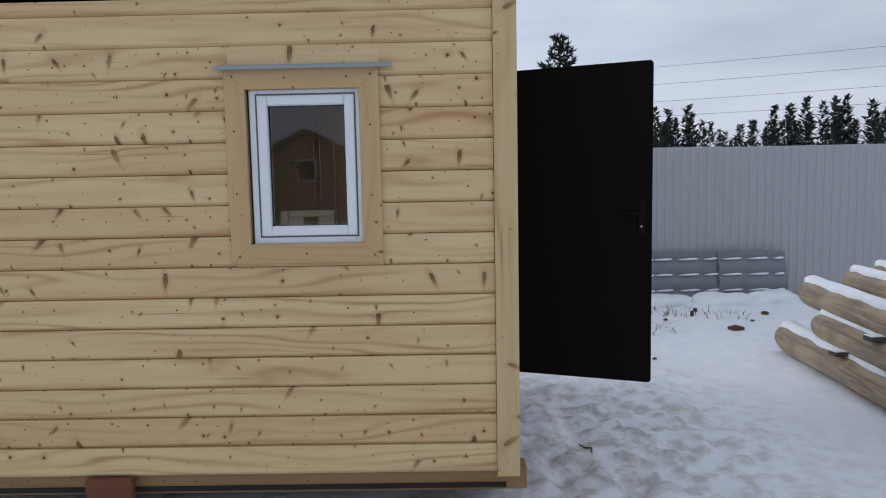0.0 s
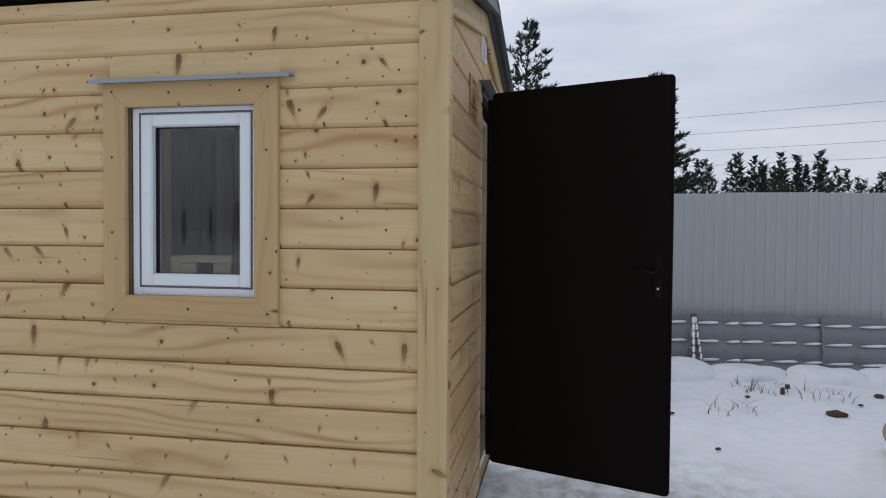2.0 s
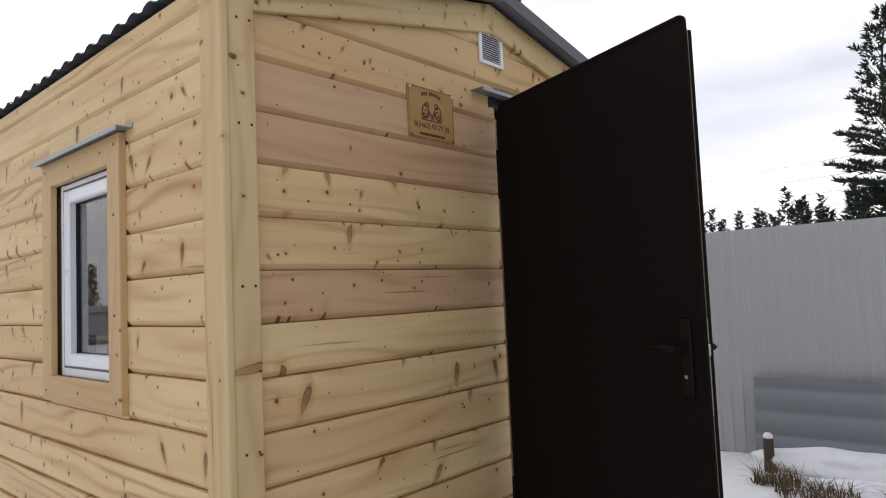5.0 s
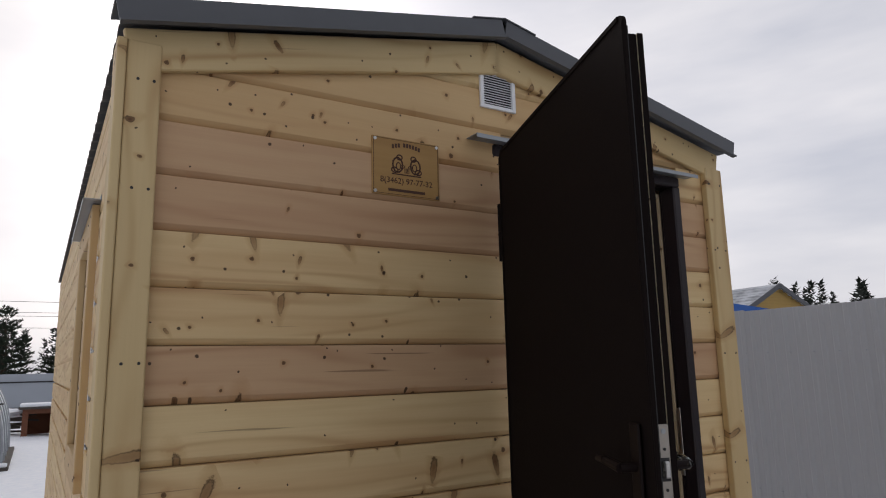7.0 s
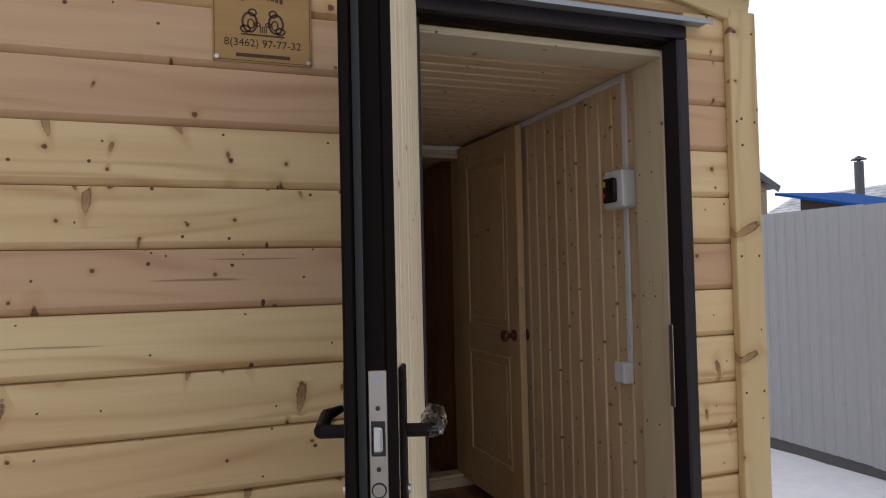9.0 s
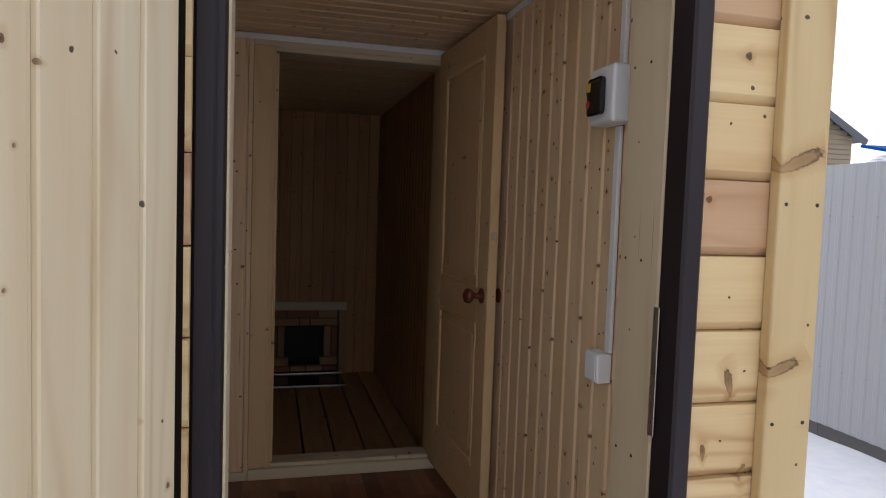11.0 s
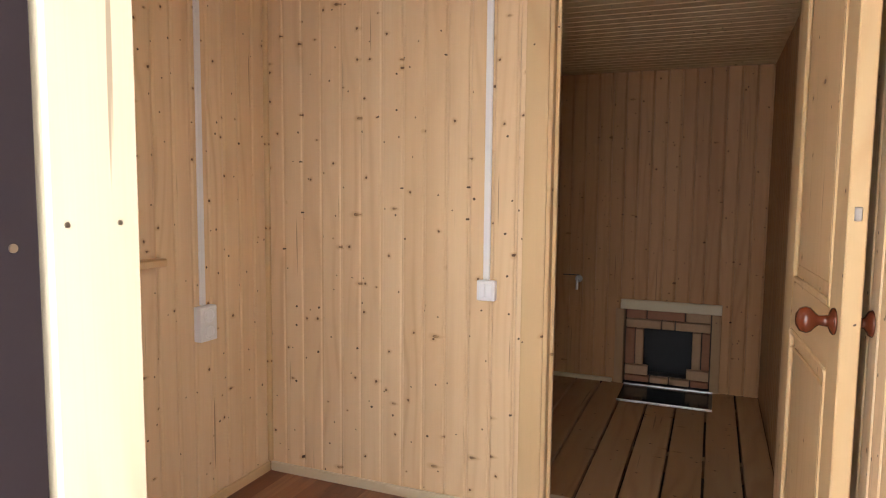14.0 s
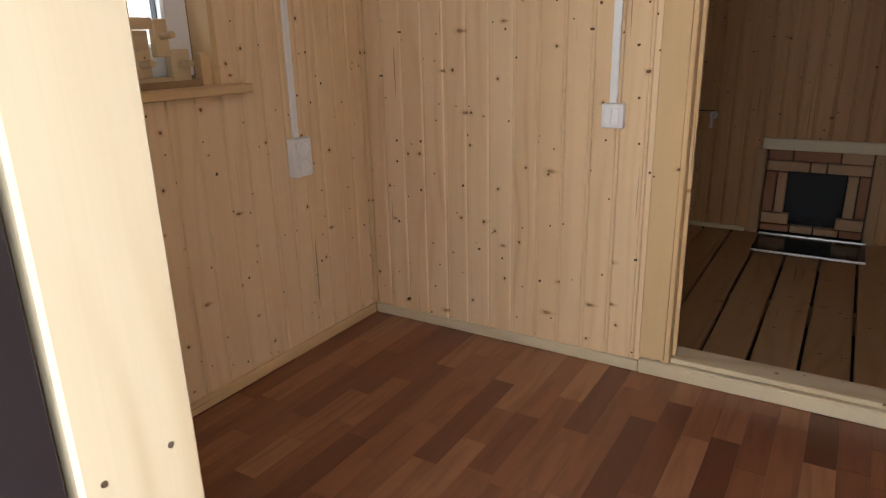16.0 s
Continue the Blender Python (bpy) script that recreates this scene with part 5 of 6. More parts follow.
    lettering("8(3462) 97-77-32", 0.0275, Matrix.Translation((0.0065, 0.0, -0.055)) @ Matrix(((0, 0, 1, 0), (1, 0, 0, 0), (0, 1, 0, 0), (0, 0, 0, 1))), BURNT, root)


def vent():
    root = tagged(thing("vent_grille", pose(EX + 0.0205, 4.751, 2.718)), "white plastic vent grille in the gable", "vent")
    w, h = 0.079, 0.0735
    bm = bmesh.new()
    box(bm, 0, 0.012, -w, -w + 0.016, -h, h, 0.002), box(bm, 0, 0.012, w - 0.016, w, -h, h, 0.002)
    box(bm, 0, 0.0118, -w + 0.016, w - 0.016, -h, -h + 0.014, 0.002), box(bm, 0, 0.0118, -w + 0.016, w - 0.016, h - 0.014, h, 0.002)
    part("rim", bm, PLASTIC, root)
    # Black sheet gives the shade behind the slats; no hole is cut.
    part("backing", boxed(0.0005, 0.002, -w + 0.016, w - 0.016, -h + 0.014, h - 0.014), BLACK, root, "black sheet for the shade behind the slats")
    sl = mesh_of("slat", boxed(-0.0042, 0.0042, -w + 0.0165, w - 0.0165, -0.0011, 0.0011), PLASTIC)
    for k in range(12):
        part("slat", sl, None, root, m=pose(0.007, 0, -h + 0.021 + k * 0.0096, 0, 35, 0))


sign()
vent()


# nail and screw heads on the corner boards
def board_screws():
    for z in (0.4, 0.85, 1.3, 1.75, 2.2, 2.5):
        for y in (3.545, 3.585, 5.89, 5.965):
            ob = new("screw_head", mesh_of("screw_head", rod(bmesh.new(), (EX + 0.0495, y, z + 0.02 * (y % 0.03)), (EX + 0.0512, y, z + 0.02 * (y % 0.03)), 0.0042, n=8), BLACK))
            tagged(ob, "dark screw head in a pale corner board", "screw", "corner board screws")


board_screws()


# ---- support blocks under the beam ----
def blocks():
    for x in (-1.78, -3.8, -5.4):
        root = tagged(thing("support_block", pose(x, SY - 0.02, 0.0)), "reddish brown timber block wedged under the cabin beam", "support block", "blocks under the cabin")
        part("body", boxed(-0.12, 0.12, -0.03, 0.16, 0.0, 0.262 if x > -2 else 0.14, bevel=0.008), RED_TIMBER, root) if x < -2 else part("body", boxed(-0.12, 0.12, -0.03, 0.018, 0.0, 0.262, bevel=0.008), RED_TIMBER, root)


RED_TIMBER = pine("red_timber", (0.20, 0.085, 0.05), (0.15, 0.055, 0.03), 0.2, rough=0.85)
blocks()


# ---- profiled fence ----
FENCE_Y, FENCE_TOP = 9.5, 2.2


def fence():
    root = tagged(thing("fence", pose(0, FENCE_Y, 0)), "tall light grey profiled metal fence with a dark base", "fence")
    w, pitch, depth = 1.15, 0.115, 0.009
    z0, z1 = -0.02, FENCE_TOP
    pts = []
    for k in range(10):
        x = k * pitch
        pts += [(x, 0.0), (x + 0.055, 0.0), (x + 0.068, -depth), (x + 0.102, -depth)]
    pts.append((w + 0.004, 0.0))
    n = len(pts)
    vs = [(x, y, z0) for x, y in pts] + [(x, y, z1) for x, y in pts] + [(x, y + 0.002, z0) for x, y in pts] + [(x, y + 0.002, z1) for x, y in pts]
    fs = [(k, k + 1, n + k + 1, n + k) for k in range(n - 1)] + [(2 * n + k + 1, 2 * n + k, 3 * n + k, 3 * n + k + 1) for k in range(n - 1)] + [(n + k, n + k + 1, 3 * n + k + 1, 3 * n + k) for k in range(n - 1)]
    sheet = raw_mesh("sheet", vs, fs, FENCE_GREY)
    x, k = -17.0, 0
    base = mesh_of("base_board", boxed(0, 2.3, 0.01, 0.05, -0.22, -0.005, bevel=0.004), CONCRETE)
    while x < 22:
        part("sheet", sheet, None, root, m=pose(x, 0.0015 * (k % 3), 0.006 * math.sin(k * 2.3)))
        if k % 2 == 0:
            part("base_board", base, None, root, "dark base board", pose(x + 0.002, 0, 0))
        x += w + 0.0005
        k += 1
    for z in (0.45, 1.75):
        part("rail", boxed(-17, 22, 0.012, 0.05, z, z + 0.04), ZINC, root)
    head = mesh_of("rivet", rod(bmesh.new(), (0, 0.0, 0), (0, -0.013, 0), 0.006, n=8), ZINC)
    for i in range(26):
        for z in (0.47, 1.77):
            part("rivet", head, None, root, m=pose(-6.45 + 0.23 * i + 0.028, 0.0, z))


fence()


def tile_sheets():
    """Offcuts of metal roof tile stood on their sides against the fence."""
    step, wave = 0.36, 0.215
    for x0, L, tilt, yy in ((-0.18, 1.75, 9, 9.30), (1.50, 1.30, 11, 9.26), (2.72, 0.98, 10, 9.31), (3.66, 0.92, 9, 9.285)):
        root = tagged(thing("roof_tile_sheet", pose(x0, yy, 0.02, -tilt, 0, 0)), "grey metal roof tile sheet on its side, snow in folds", "roof tile sheet", "tile sheets by the fence")
        nu, nv, H = int(L / 0.024), 44, 0.74
        vs, fs = [], []
        plainish = x0 < 0
        for j in range(nv + 1):
            v = H * j / nv
            for i in range(nu + 1):
                u = L * i / nu
                ph = (v / wave) % 1.0
                bulge = 0.034 * math.sin(math.pi * ph) ** 0.8
                k = (u / step + 0.06 * math.sin(2 * math.pi * ph)) % 1.0
                lip = 0.0 if plainish else 0.020 * (k ** 3) * (0.4 + 0.6 * math.sin(math.pi * ph))
                vs.append((u, -bulge - lip, v))
        m = nu + 1
        fs = [(j * m + i, j * m + i + 1, (j + 1) * m + i + 1, (j + 1) * m + i) for j in range(nv) for i in range(nu)]
        me = raw_mesh("sheet", vs, fs, TILE_GREY, True)
        part("sheet", me, None, root)
        if plainish:
            continue
        for j in range(1, 4):
            for i in range(int(L / step) + 1):
                a = i * step + 0.03
                b = min(L - 0.02, a + 0.30)
                if b - a < 0.1:
                    continue
                bm = bmesh.new()
                bmesh.ops.create_icosphere(bm, subdivisions=2, radius=1)
                for v in bm.verts:
                    e = 0.35 + 0.65 * (v.co.x * 0.5 + 0.5)
                    v.co = Vector(((a + b) / 2 + v.co.x * (b - a) / 2, -0.026 + v.co.y * 0.024, j * wave + 0.002 + v.co.z * 0.024 * e + 0.006 * v.co.x))
                for f in bm.faces:
                    f.smooth = True
                part("snow_strip", bm, SNOW, root, "strip of snow lying in the fold")


tile_sheets()


def snow_heap(x, y, z, rx, ry, rz, seed):
    bm = bmesh.new()
    bmesh.ops.create_icosphere(bm, subdivisions=4, radius=1)
    for v in bm.verts:
        k = 1 + 0.25 * noise.noise(v.co * 1.6 + Vector((seed, 0, 0)))
        v.co = Vector((v.co.x * rx * k, v.co.y * ry * k, v.co.z * rz * k))
    for f in bm.faces:
        f.smooth = True
    ob = new("snow_drift", mesh_of("snow_drift", bm, SNOW))
    ob.matrix_basis = pose(x, y, z)
    return tagged(ob, "rounded snow drift at the foot of the fence", "snow drift", "drifts by the fence")


for k, (x, rx, rz) in enumerate([(0.6, 0.7, 0.16), (2.0, 0.5, 0.22), (2.75, 0.55, 0.17), (3.6, 0.5, 0.21), (4.3, 0.45, 0.2), (1.3, 0.45, 0.14)]):
    snow_heap(x, 9.08 - 0.05 * (k % 2), 0.06, rx, 0.26, rz, k * 3.1)


# ---- logs ----
def log_material():
    m, nt, bsdf = material("peeled_log")
    x, y, z = separate(nt, local(nt))
    r = chance(nt)
    co = combine(nt, calc(nt, "ADD", calc(nt, "MULTIPLY", x, 1.6), calc(nt, "MULTIPLY", r, 30.0)), calc(nt, "MULTIPLY", y, 22.0), calc(nt, "MULTIPLY", z, 22.0))
    grain = noise_tex(nt, co, 1.0, 4, 0.6, 0.8)
    blot = noise_tex(nt, local(nt), 3.0, 4)
    c = ramp(nt, grain, [(0.3, (0.16, 0.115, 0.075)), (0.5, (0.33, 0.26, 0.175)), (0.75, (0.45, 0.36, 0.25))])
    c = blend(nt, ramp(nt, blot, [(0.5, 0.0), (0.68, 0.6)]), c, (0.20, 0.165, 0.13))
    nt.links.new(c, bsdf.inputs["Base Color"])
    bsdf.inputs["Roughness"].default_value = 0.85
    bump(nt, grain, 0.35, 0.01, bsdf)
    return m


LOG = log_material()


def log(end, other, r, seed, caps=1.0):
    p, q = Vector(end), Vector(other)
    d = q - p
    root = tagged(thing("log", Matrix.Translation(p) @ d.to_track_quat("X", "Z").to_matrix().to_4x4()), "peeled pale log with snow along its top", "log", "logs in the pile")
    L, n, segs = d.length, 22, 40
    vs, fs = [], []
    for i in range(segs + 1):
        t = i / segs
        x = L * t
        rr = r * (1 - 0.08 * t) * (0.80 if i == 0 else 0.95 if i == 1 else 1.0)
        for k in range(n):
            a = 2 * math.pi * k / n
            e = rr * (1 + 0.05 * noise.noise((x * 1.3, math.cos(a) + seed, math.sin(a))))
            vs.append((x + (0.03 if i == 1 else 0) * 0, e * math.cos(a), e * math.sin(a)))
    fs = [(i * n + k, i * n + (k + 1) % n, (i + 1) * n + (k + 1) % n, (i + 1) * n + k) for i in range(segs) for k in range(n)] + [tuple(range(n)), tuple(range(segs * n, segs * n + n))[::-1]]
    fs = [f[::-1] for f in fs]
    part("trunk", raw_mesh("trunk", vs, fs, LOG), None, root)
    # snow cover: a ragged strip on the upper side
    sv, m = [], 9
    for i in range(segs + 1):
        x = 0.05 + (L - 0.05) * i / segs
        for k in range(m):
            f = k / (m - 1)
            spread = (36 + 14 * noise.noise((x * 4, seed, f > 0.5))) * caps
            a = radians(90 + (f - 0.5) * 2 * spread)
            lift = 0.028 * math.sin(math.pi * f) ** 0.6 + (0.006 if 0 < k < m - 1 else -0.012)
            rr = r * (1 - 0.08 * i / segs) + lift * (1 + 0.4 * noise.noise((x * 3, f * 2, seed)))
            sv.append((x, rr * math.cos(a), rr * math.sin(a)))
    sf = [(i * m + k, i * m + k + 1, (i + 1) * m + k + 1, (i + 1) * m + k) for i in range(segs) for k in range(m - 1)]
    part("snow_cap", raw_mesh("snow_cap", sv, [f[::-1] for f in sf], SNOW, True), None, root, "ragged cap of snow")


log((3.36, 6.88, 0.15), (3.10, 3.0, 0.13), 0.145, 1.0)
log((3.36, 6.25, 0.40), (3.06, 3.0, 0.38), 0.125, 2.0, 0.6)
log((3.50, 6.74, 0.625), (3.12, 3.2, 0.60), 0.135, 3.0)
log((3.74, 6.9, 0.16), (3.5, 3.0, 0.14), 0.145, 4.0)
log((3.84, 6.8, 0.44), (3.55, 3.0, 0.42), 0.14, 5.0)
log((3.92, 6.72, 0.72), (3.65, 3.0, 0.68), 0.14, 6.0)
log((4.22, 6.9, 0.16), (4.0, 3.0, 0.14), 0.15, 7.0)
log((4.28, 6.85, 0.45), (4.05, 3.0, 0.43), 0.14, 8.0)
log((4.30, 6.95, 0.74), (4.1, 3.0, 0.7), 0.14, 9.0)


def spacers():
    for x, y, z in ((3.42, 5.65, 0.292), (3.42, 5.2, 0.52), (3.42, 4.0, 0.292)):
        root = tagged(thing("wooden_spacer", pose(x, y, z, 0, 0, 3)), "grey weathered plank spacer between logs, dusted with snow", "spacer", "spacers in the log pile")
        part("plank", boxed(-0.32, 0.5, -0.05, 0.05, -0.018, 0.018, bevel=0.004), GREY_WOOD, root)
        part("snow_cap", boxed(-0.318, -0.12, -0.046, 0.046, 0.0185, 0.028, bevel=0.004), SNOW, root, "thin snow")


GREY_WOOD = pine("grey_weathered_wood", (0.11, 0.095, 0.085), (0.07, 0.06, 0.055), 0.3, rough=0.9)
spacers()


# ---- yard odds and ends ----
def stakes():
    root = tagged(thing("birch_stakes", pose(2.26, 9.08, -0.02)), "pair of snowy birch stakes leaning on the tile sheets", "stakes")
    for x0, x1, r in ((-0.04, -0.03, 0.035), (0.08, -0.015, 0.028)):
        bm = bmesh.new()
        rings = []
        for k in range(8):
            t = k / 7
            cx, cy, rr = x0 + (x1 - x0) * t + 0.006 * math.sin(9 * t), 0.16 * t, r * (1 - 0.13 * t)
            rings.append([bm.verts.new((cx + rr * math.cos(0.6283 * i), cy + rr * math.sin(0.6283 * i), 0.80 * t)) for i in range(10)])
        for lo, hi in zip(rings, rings[1:]):
            for i in range(10):
                bm.faces.new((lo[i], lo[(i + 1) % 10], hi[(i + 1) % 10], hi[i]))
        bm.faces.new(rings[0][::-1]), bm.faces.new(rings[-1])
        stake = part("stake", bm, BIRCH, root)
        sn = bmesh.new()
        for k in range(9):
            t = (k + 0.6) / 9.6
            bmesh.ops.create_icosphere(sn, subdivisions=1, radius=0.5, matrix=Matrix.LocRotScale((x0 + (x1 - x0) * t, 0.16 * t - r * 0.8, 0.80 * t + 0.01), None, (r * 1.1, r * 0.9, 0.10)))
        part("snow_streak", sn, SNOW, stake, "snow along the stake")


def birch_material():
    m, nt, bsdf = material("birch_bark")
    x, y, z = separate(nt, local(nt))
    n = noise_tex(nt, combine(nt, calc(nt, "MULTIPLY", x, 12.0), calc(nt, "MULTIPLY", y, 12.0), calc(nt, "MULTIPLY", z, 55.0)), 1.0, 4)
    nt.links.new(ramp(nt, n, [(0.42, (0.05, 0.04, 0.035)), (0.55, (0.22, 0.18, 0.15)), (0.7, (0.45, 0.41, 0.37))]), bsdf.inputs["Base Color"])
    bsdf.inputs["Roughness"].default_value = 0.85
    bump(nt, n, 0.3, 0.004, bsdf)
    return m


BIRCH = birch_material()
stakes()


def post(x, y, h, r, label, snow=True):
    root = tagged(thing("cut_post", pose(x, y, -0.06)), label, "post", "cut posts in the snow")
    bm = bmesh.new()
    lathe(bm, [(r * 1.1, 0), (r, h * 0.5), (r * 0.97, h), (r * 0.9, h + 0.012)], n=14)
    part("stem", bm, BARK, root)
    if snow:
        bm = bmesh.new()
        lathe(bm, [(r * 0.9, h + 0.0125), (r * 0.95, h + 0.03), (r * 0.6, h + 0.055), (0.0, h + 0.06)], n=14)
        part("snow_cap", bm, SNOW, root, "cap of snow")


post(1.33, 8.72, 0.36, 0.055, "short dark cut post with a snow cap")
post(0.05, 8.9, 0.34, 0.045, "short dark cut post with a snow cap")
post(2.98, 8.45, 0.17, 0.022, "small dark stub sticking out of the snow", False)
post(3.08, 8.62, 0.17, 0.025, "small dark stub sticking out of the snow", False)
post(3.5, 8.95, 0.18, 0.025, "small dark stub sticking out of the snow", False)


def lump(x, y, sx, sy, sz, seed):
    bm = bmesh.new()
    bmesh.ops.create_icosphere(bm, subdivisions=2, radius=1)
    for v in bm.verts:
        k = 1 + 0.4 * noise.noise(v.co * 1.9 + Vector((seed, 0, 0)))
        v.co = Vector((v.co.x * sx, v.co.y * sy, v.co.z * sz)) * k
    ob = new("clod", mesh_of("clod", bm, BARK))
    ob.matrix_basis = pose(x, y, 0.02 + ground_height(x, y))
    tagged(ob, "dark frozen clod lying on the snow", "clod", "dark clods on the snow")


for x, y, s, seed in ((3.29, 7.9, 0.09, 1.0), (3.92, 8.52, 0.05, 2.0), (2.6, 8.3, 0.03, 3.0), (3.62, 8.2, 0.025, 4.0), (1.75, 7.6, 0.03, 5.0), (1.95, 6.6, 0.025, 6.0), (0.9, 6.4, 0.03, 7.0)):
    lump(x, y, s, s * 0.6, s * 0.45, seed)


def twig_on_snow():
    bm = bmesh.new()
    pts = [(0.81, 4.49), (0.825, 4.41), (0.86, 4.36), (0.85, 4.30)]
    for (xa, ya), (xb, yb) in zip(pts, pts[1:]):
        rod(bm, (xa, ya, ground_height(xa, ya) + 0.012), (xb, yb, ground_height(xb, yb) + 0.012), 0.006, 0.005, n=6)
    tagged(new("twig", mesh_of("twig", bm, BARK)), "thin dark bent twig lying on trodden snow", "twig")


twig_on_snow()


def grass(x, y, r, n, h, seed, label):
    rng = random.Random(seed)
    vs, fs = [], []
    z0 = ground_height(x, y) - 0.02
    for k in range(n):
        a, d = rng.random() * 6.283, r * math.sqrt(rng.random())
        px, py = d * math.cos(a), d * math.sin(a) * 0.7
        L, lean, b = h * (0.5 + 0.6 * rng.random()), 0.3 + 0.9 * rng.random(), rng.random() * 6.283
        w = 0.004 + 0.003 * rng.random()
        i = len(vs)
        ex, ey = math.cos(b) * L * lean, math.sin(b) * L * lean
        for t in (0.0, 0.4, 0.75, 1.0):
            ww = w * (1 - 0.8 * t)
            cx, cy, cz = px + ex * t * t, py + ey * t * t, L * t * (1 - 0.42 * t * lean)
            vs += [(cx - ww * math.sin(b), cy + ww * math.cos(b), cz), (cx + ww * math.sin(b), cy - ww * math.cos(b), cz)]
        fs += [(i, i + 1, i + 3, i + 2), (i + 2, i + 3, i + 5, i + 4), (i + 4, i + 5, i + 7, i + 6)]
    ob = new("grass_tuft", raw_mesh("grass_tuft", vs, fs, DRY_GRASS))
    ob.matrix_basis = pose(x, y, z0)
    tagged(ob, label, "grass", "dry grass in the yard", "stuff")


grass(1.38, 8.25, 0.34, 700, 0.24, 1, "dense tuft of dry brown grass in the snow")
grass(0.55, 8.3, 0.3, 260, 0.2, 2, "dry brown grass poking through snow")
grass(0.2, 8.55, 0.2, 200, 0.22, 3, "dry brown grass poking through snow")
grass(-1.6, 7.6, 0.25, 60, 0.3, 4, "thin dry stalks poking through snow")
grass(2.3, 7.9, 0.3, 22, 0.2, 5, "thin dry stalks poking through snow")
grass(2.8, 8.6, 0.3, 30, 0.16, 6, "thin dry stalks poking through snow")
grass(3.4, 8.4, 0.3, 22, 0.18, 7, "thin dry stalks poking through snow")


# ---- trees ----
def pine_tree(x, y, h, spread, seed, low=0.10, label="dark green pine tree with an uneven open crown"):
    rng = random.Random(seed)
    root = tagged(thing("pine_tree", pose(x, y, -0.1)), label, "tree", "pines behind the fence")
    vs, fs = [], []

    def tube(p, q, r0, r1, n=6):
        d = (q - p).normalized()
        s = d.cross(Vector((0.3, 0.2, 1) if abs(d.z) < 0.9 else (1, 0, 0))).normalized()
        t = d.cross(s)
        i = len(vs)
        for c, r in ((p, r0), (q, r1)):
            vs.extend([tuple(c + (s * math.cos(6.283 * k / n) + t * math.sin(6.283 * k / n)) * r) for k in range(n)])
        fs.extend([(i + k, i + (k + 1) % n, i + n + (k + 1) % n, i + n + k) for k in range(n)])
    p = Vector((0, 0, 0))
    stem = [p]
    for k in range(1, 11):
        stem.append(Vector((0.012 * h * math.sin(seed + k * 0.9), 0.012 * h * math.cos(seed * 2 + k), h * k / 10.3)))
    for k in range(10):
        tube(stem[k], stem[k + 1], 0.018 * h * (1 - k / 10.6), 0.018 * h * (1 - (k + 1) / 10.6))
    nv, nf = [], []

    def tuft(c, out, size, count=8):
        """A brush of needles round the end of a twig."""
        for _ in range(count):
            d = (out * 0.9 + Vector((rng.gauss(0, 0.45), rng.gauss(0, 0.45), rng.gauss(0.3, 0.35)))).normalized()
            s = d.cross(Vector((rng.gauss(0, 1), rng.gauss(0, 1), rng.gauss(0, 1)))).normalized() * size * 0.14
            i = len(nv)
            nv.extend([tuple(c - s), tuple(c + s), tuple(c + d * size * rng.uniform(0.7, 1.2))])
            nf.append((i, i + 1, i + 2))

    def twig(p, d, L):
        n = max(1, int(L / 0.11))
        for j in range(n):
            t = (j + 0.7) / n
            tuft(p + d * L * t + Vector((0, 0, 0.05 * L * t * t)), d, rng.uniform(0.13, 0.2))
    z = low * h
    while z < h * 0.98:
        f = z / h
        at = stem[min(9, int(f * 10.3))].lerp(stem[min(10, int(f * 10.3) + 1)], (f * 10.3) % 1)
        at = Vector((at.x, at.y, z))
        reach = spread * (1.0 - (f - low) / (1.03 - low)) ** 0.8 * (0.6 + 0.4 * min(1, (f - low) * 6 + 0.5))
        turn, count = rng.random() * 6.283, rng.choice((4, 5, 6))
        for k in range(count):
            a = turn + 6.283 * k / count + rng.gauss(0, 0.25)
            L = max(0.16, reach * rng.choice((0.5, 0.75, 0.9, 1.0, 1.15)))
            rise = 0.05 + 0.75 * f * f + rng.uniform(-0.12, 0.12)
            out = Vector((math.cos(a), math.sin(a), rise)).normalized()
            side = Vector((-math.sin(a), math.cos(a), 0))
            root_at = at + Vector((0, 0, rng.gauss(0, 0.04)))
            tip = root_at + out * L + Vector((0, 0, 0.10 * L))
            tube(root_at, tip, 0.004 * h * (1.05 - f) + 0.006, 0.005, 4)
            m = max(2, int(L / 0.13))
            for j in range(m):
                t = 0.3 + 0.7 * (j + 0.5 * rng.random()) / m
                c = root_at.lerp(tip, t)
                reach_side = (0.10 + 0.42 * L * (1.08 - t)) * rng.uniform(0.6, 1.1)
                for s_ in (-1, 1):
                    twig(c, (out * 0.75 + side * s_ + Vector((0, 0, rng.gauss(0.05, 0.12)))).normalized(), reach_side)
            twig(root_at.lerp(tip, 0.8), out, 0.2 * L + 0.1)
        z += h * rng.uniform(0.032, 0.05)
    for k in range(5):
        tuft(stem[10] - Vector((0, 0, 0.06 * k)), Vector((0, 0, 1)), 0.24, 9)
    part("trunk", raw_mesh("trunk", vs, fs, BARK), None, root, "dark brown trunk with thin limbs")
    part("crown", raw_mesh("crown", nv, nf, NEEDLES), None, root, "dense dark needles in clumps")
    return root


pine_tree(3.29, 20.3, 6.15, 1.65, 11)
pine_tree(-0.37, 21.7, 8.45, 1.95, 23)
pine_tree(8.6, 27.5, 4.1, 1.1, 5, 0.05)
pine_tree(-38.5, 1.9, 5.3, 1.9, 41, 0.04, "dark pine beyond the far fence")
pine_tree(-39.5, 4.6, 4.4, 1.5, 43, 0.04, "dark pine beyond the far fence")
pine_tree(-37.5, -1.2, 4.6, 1.7, 47, 0.04, "dark pine beyond the far fence")


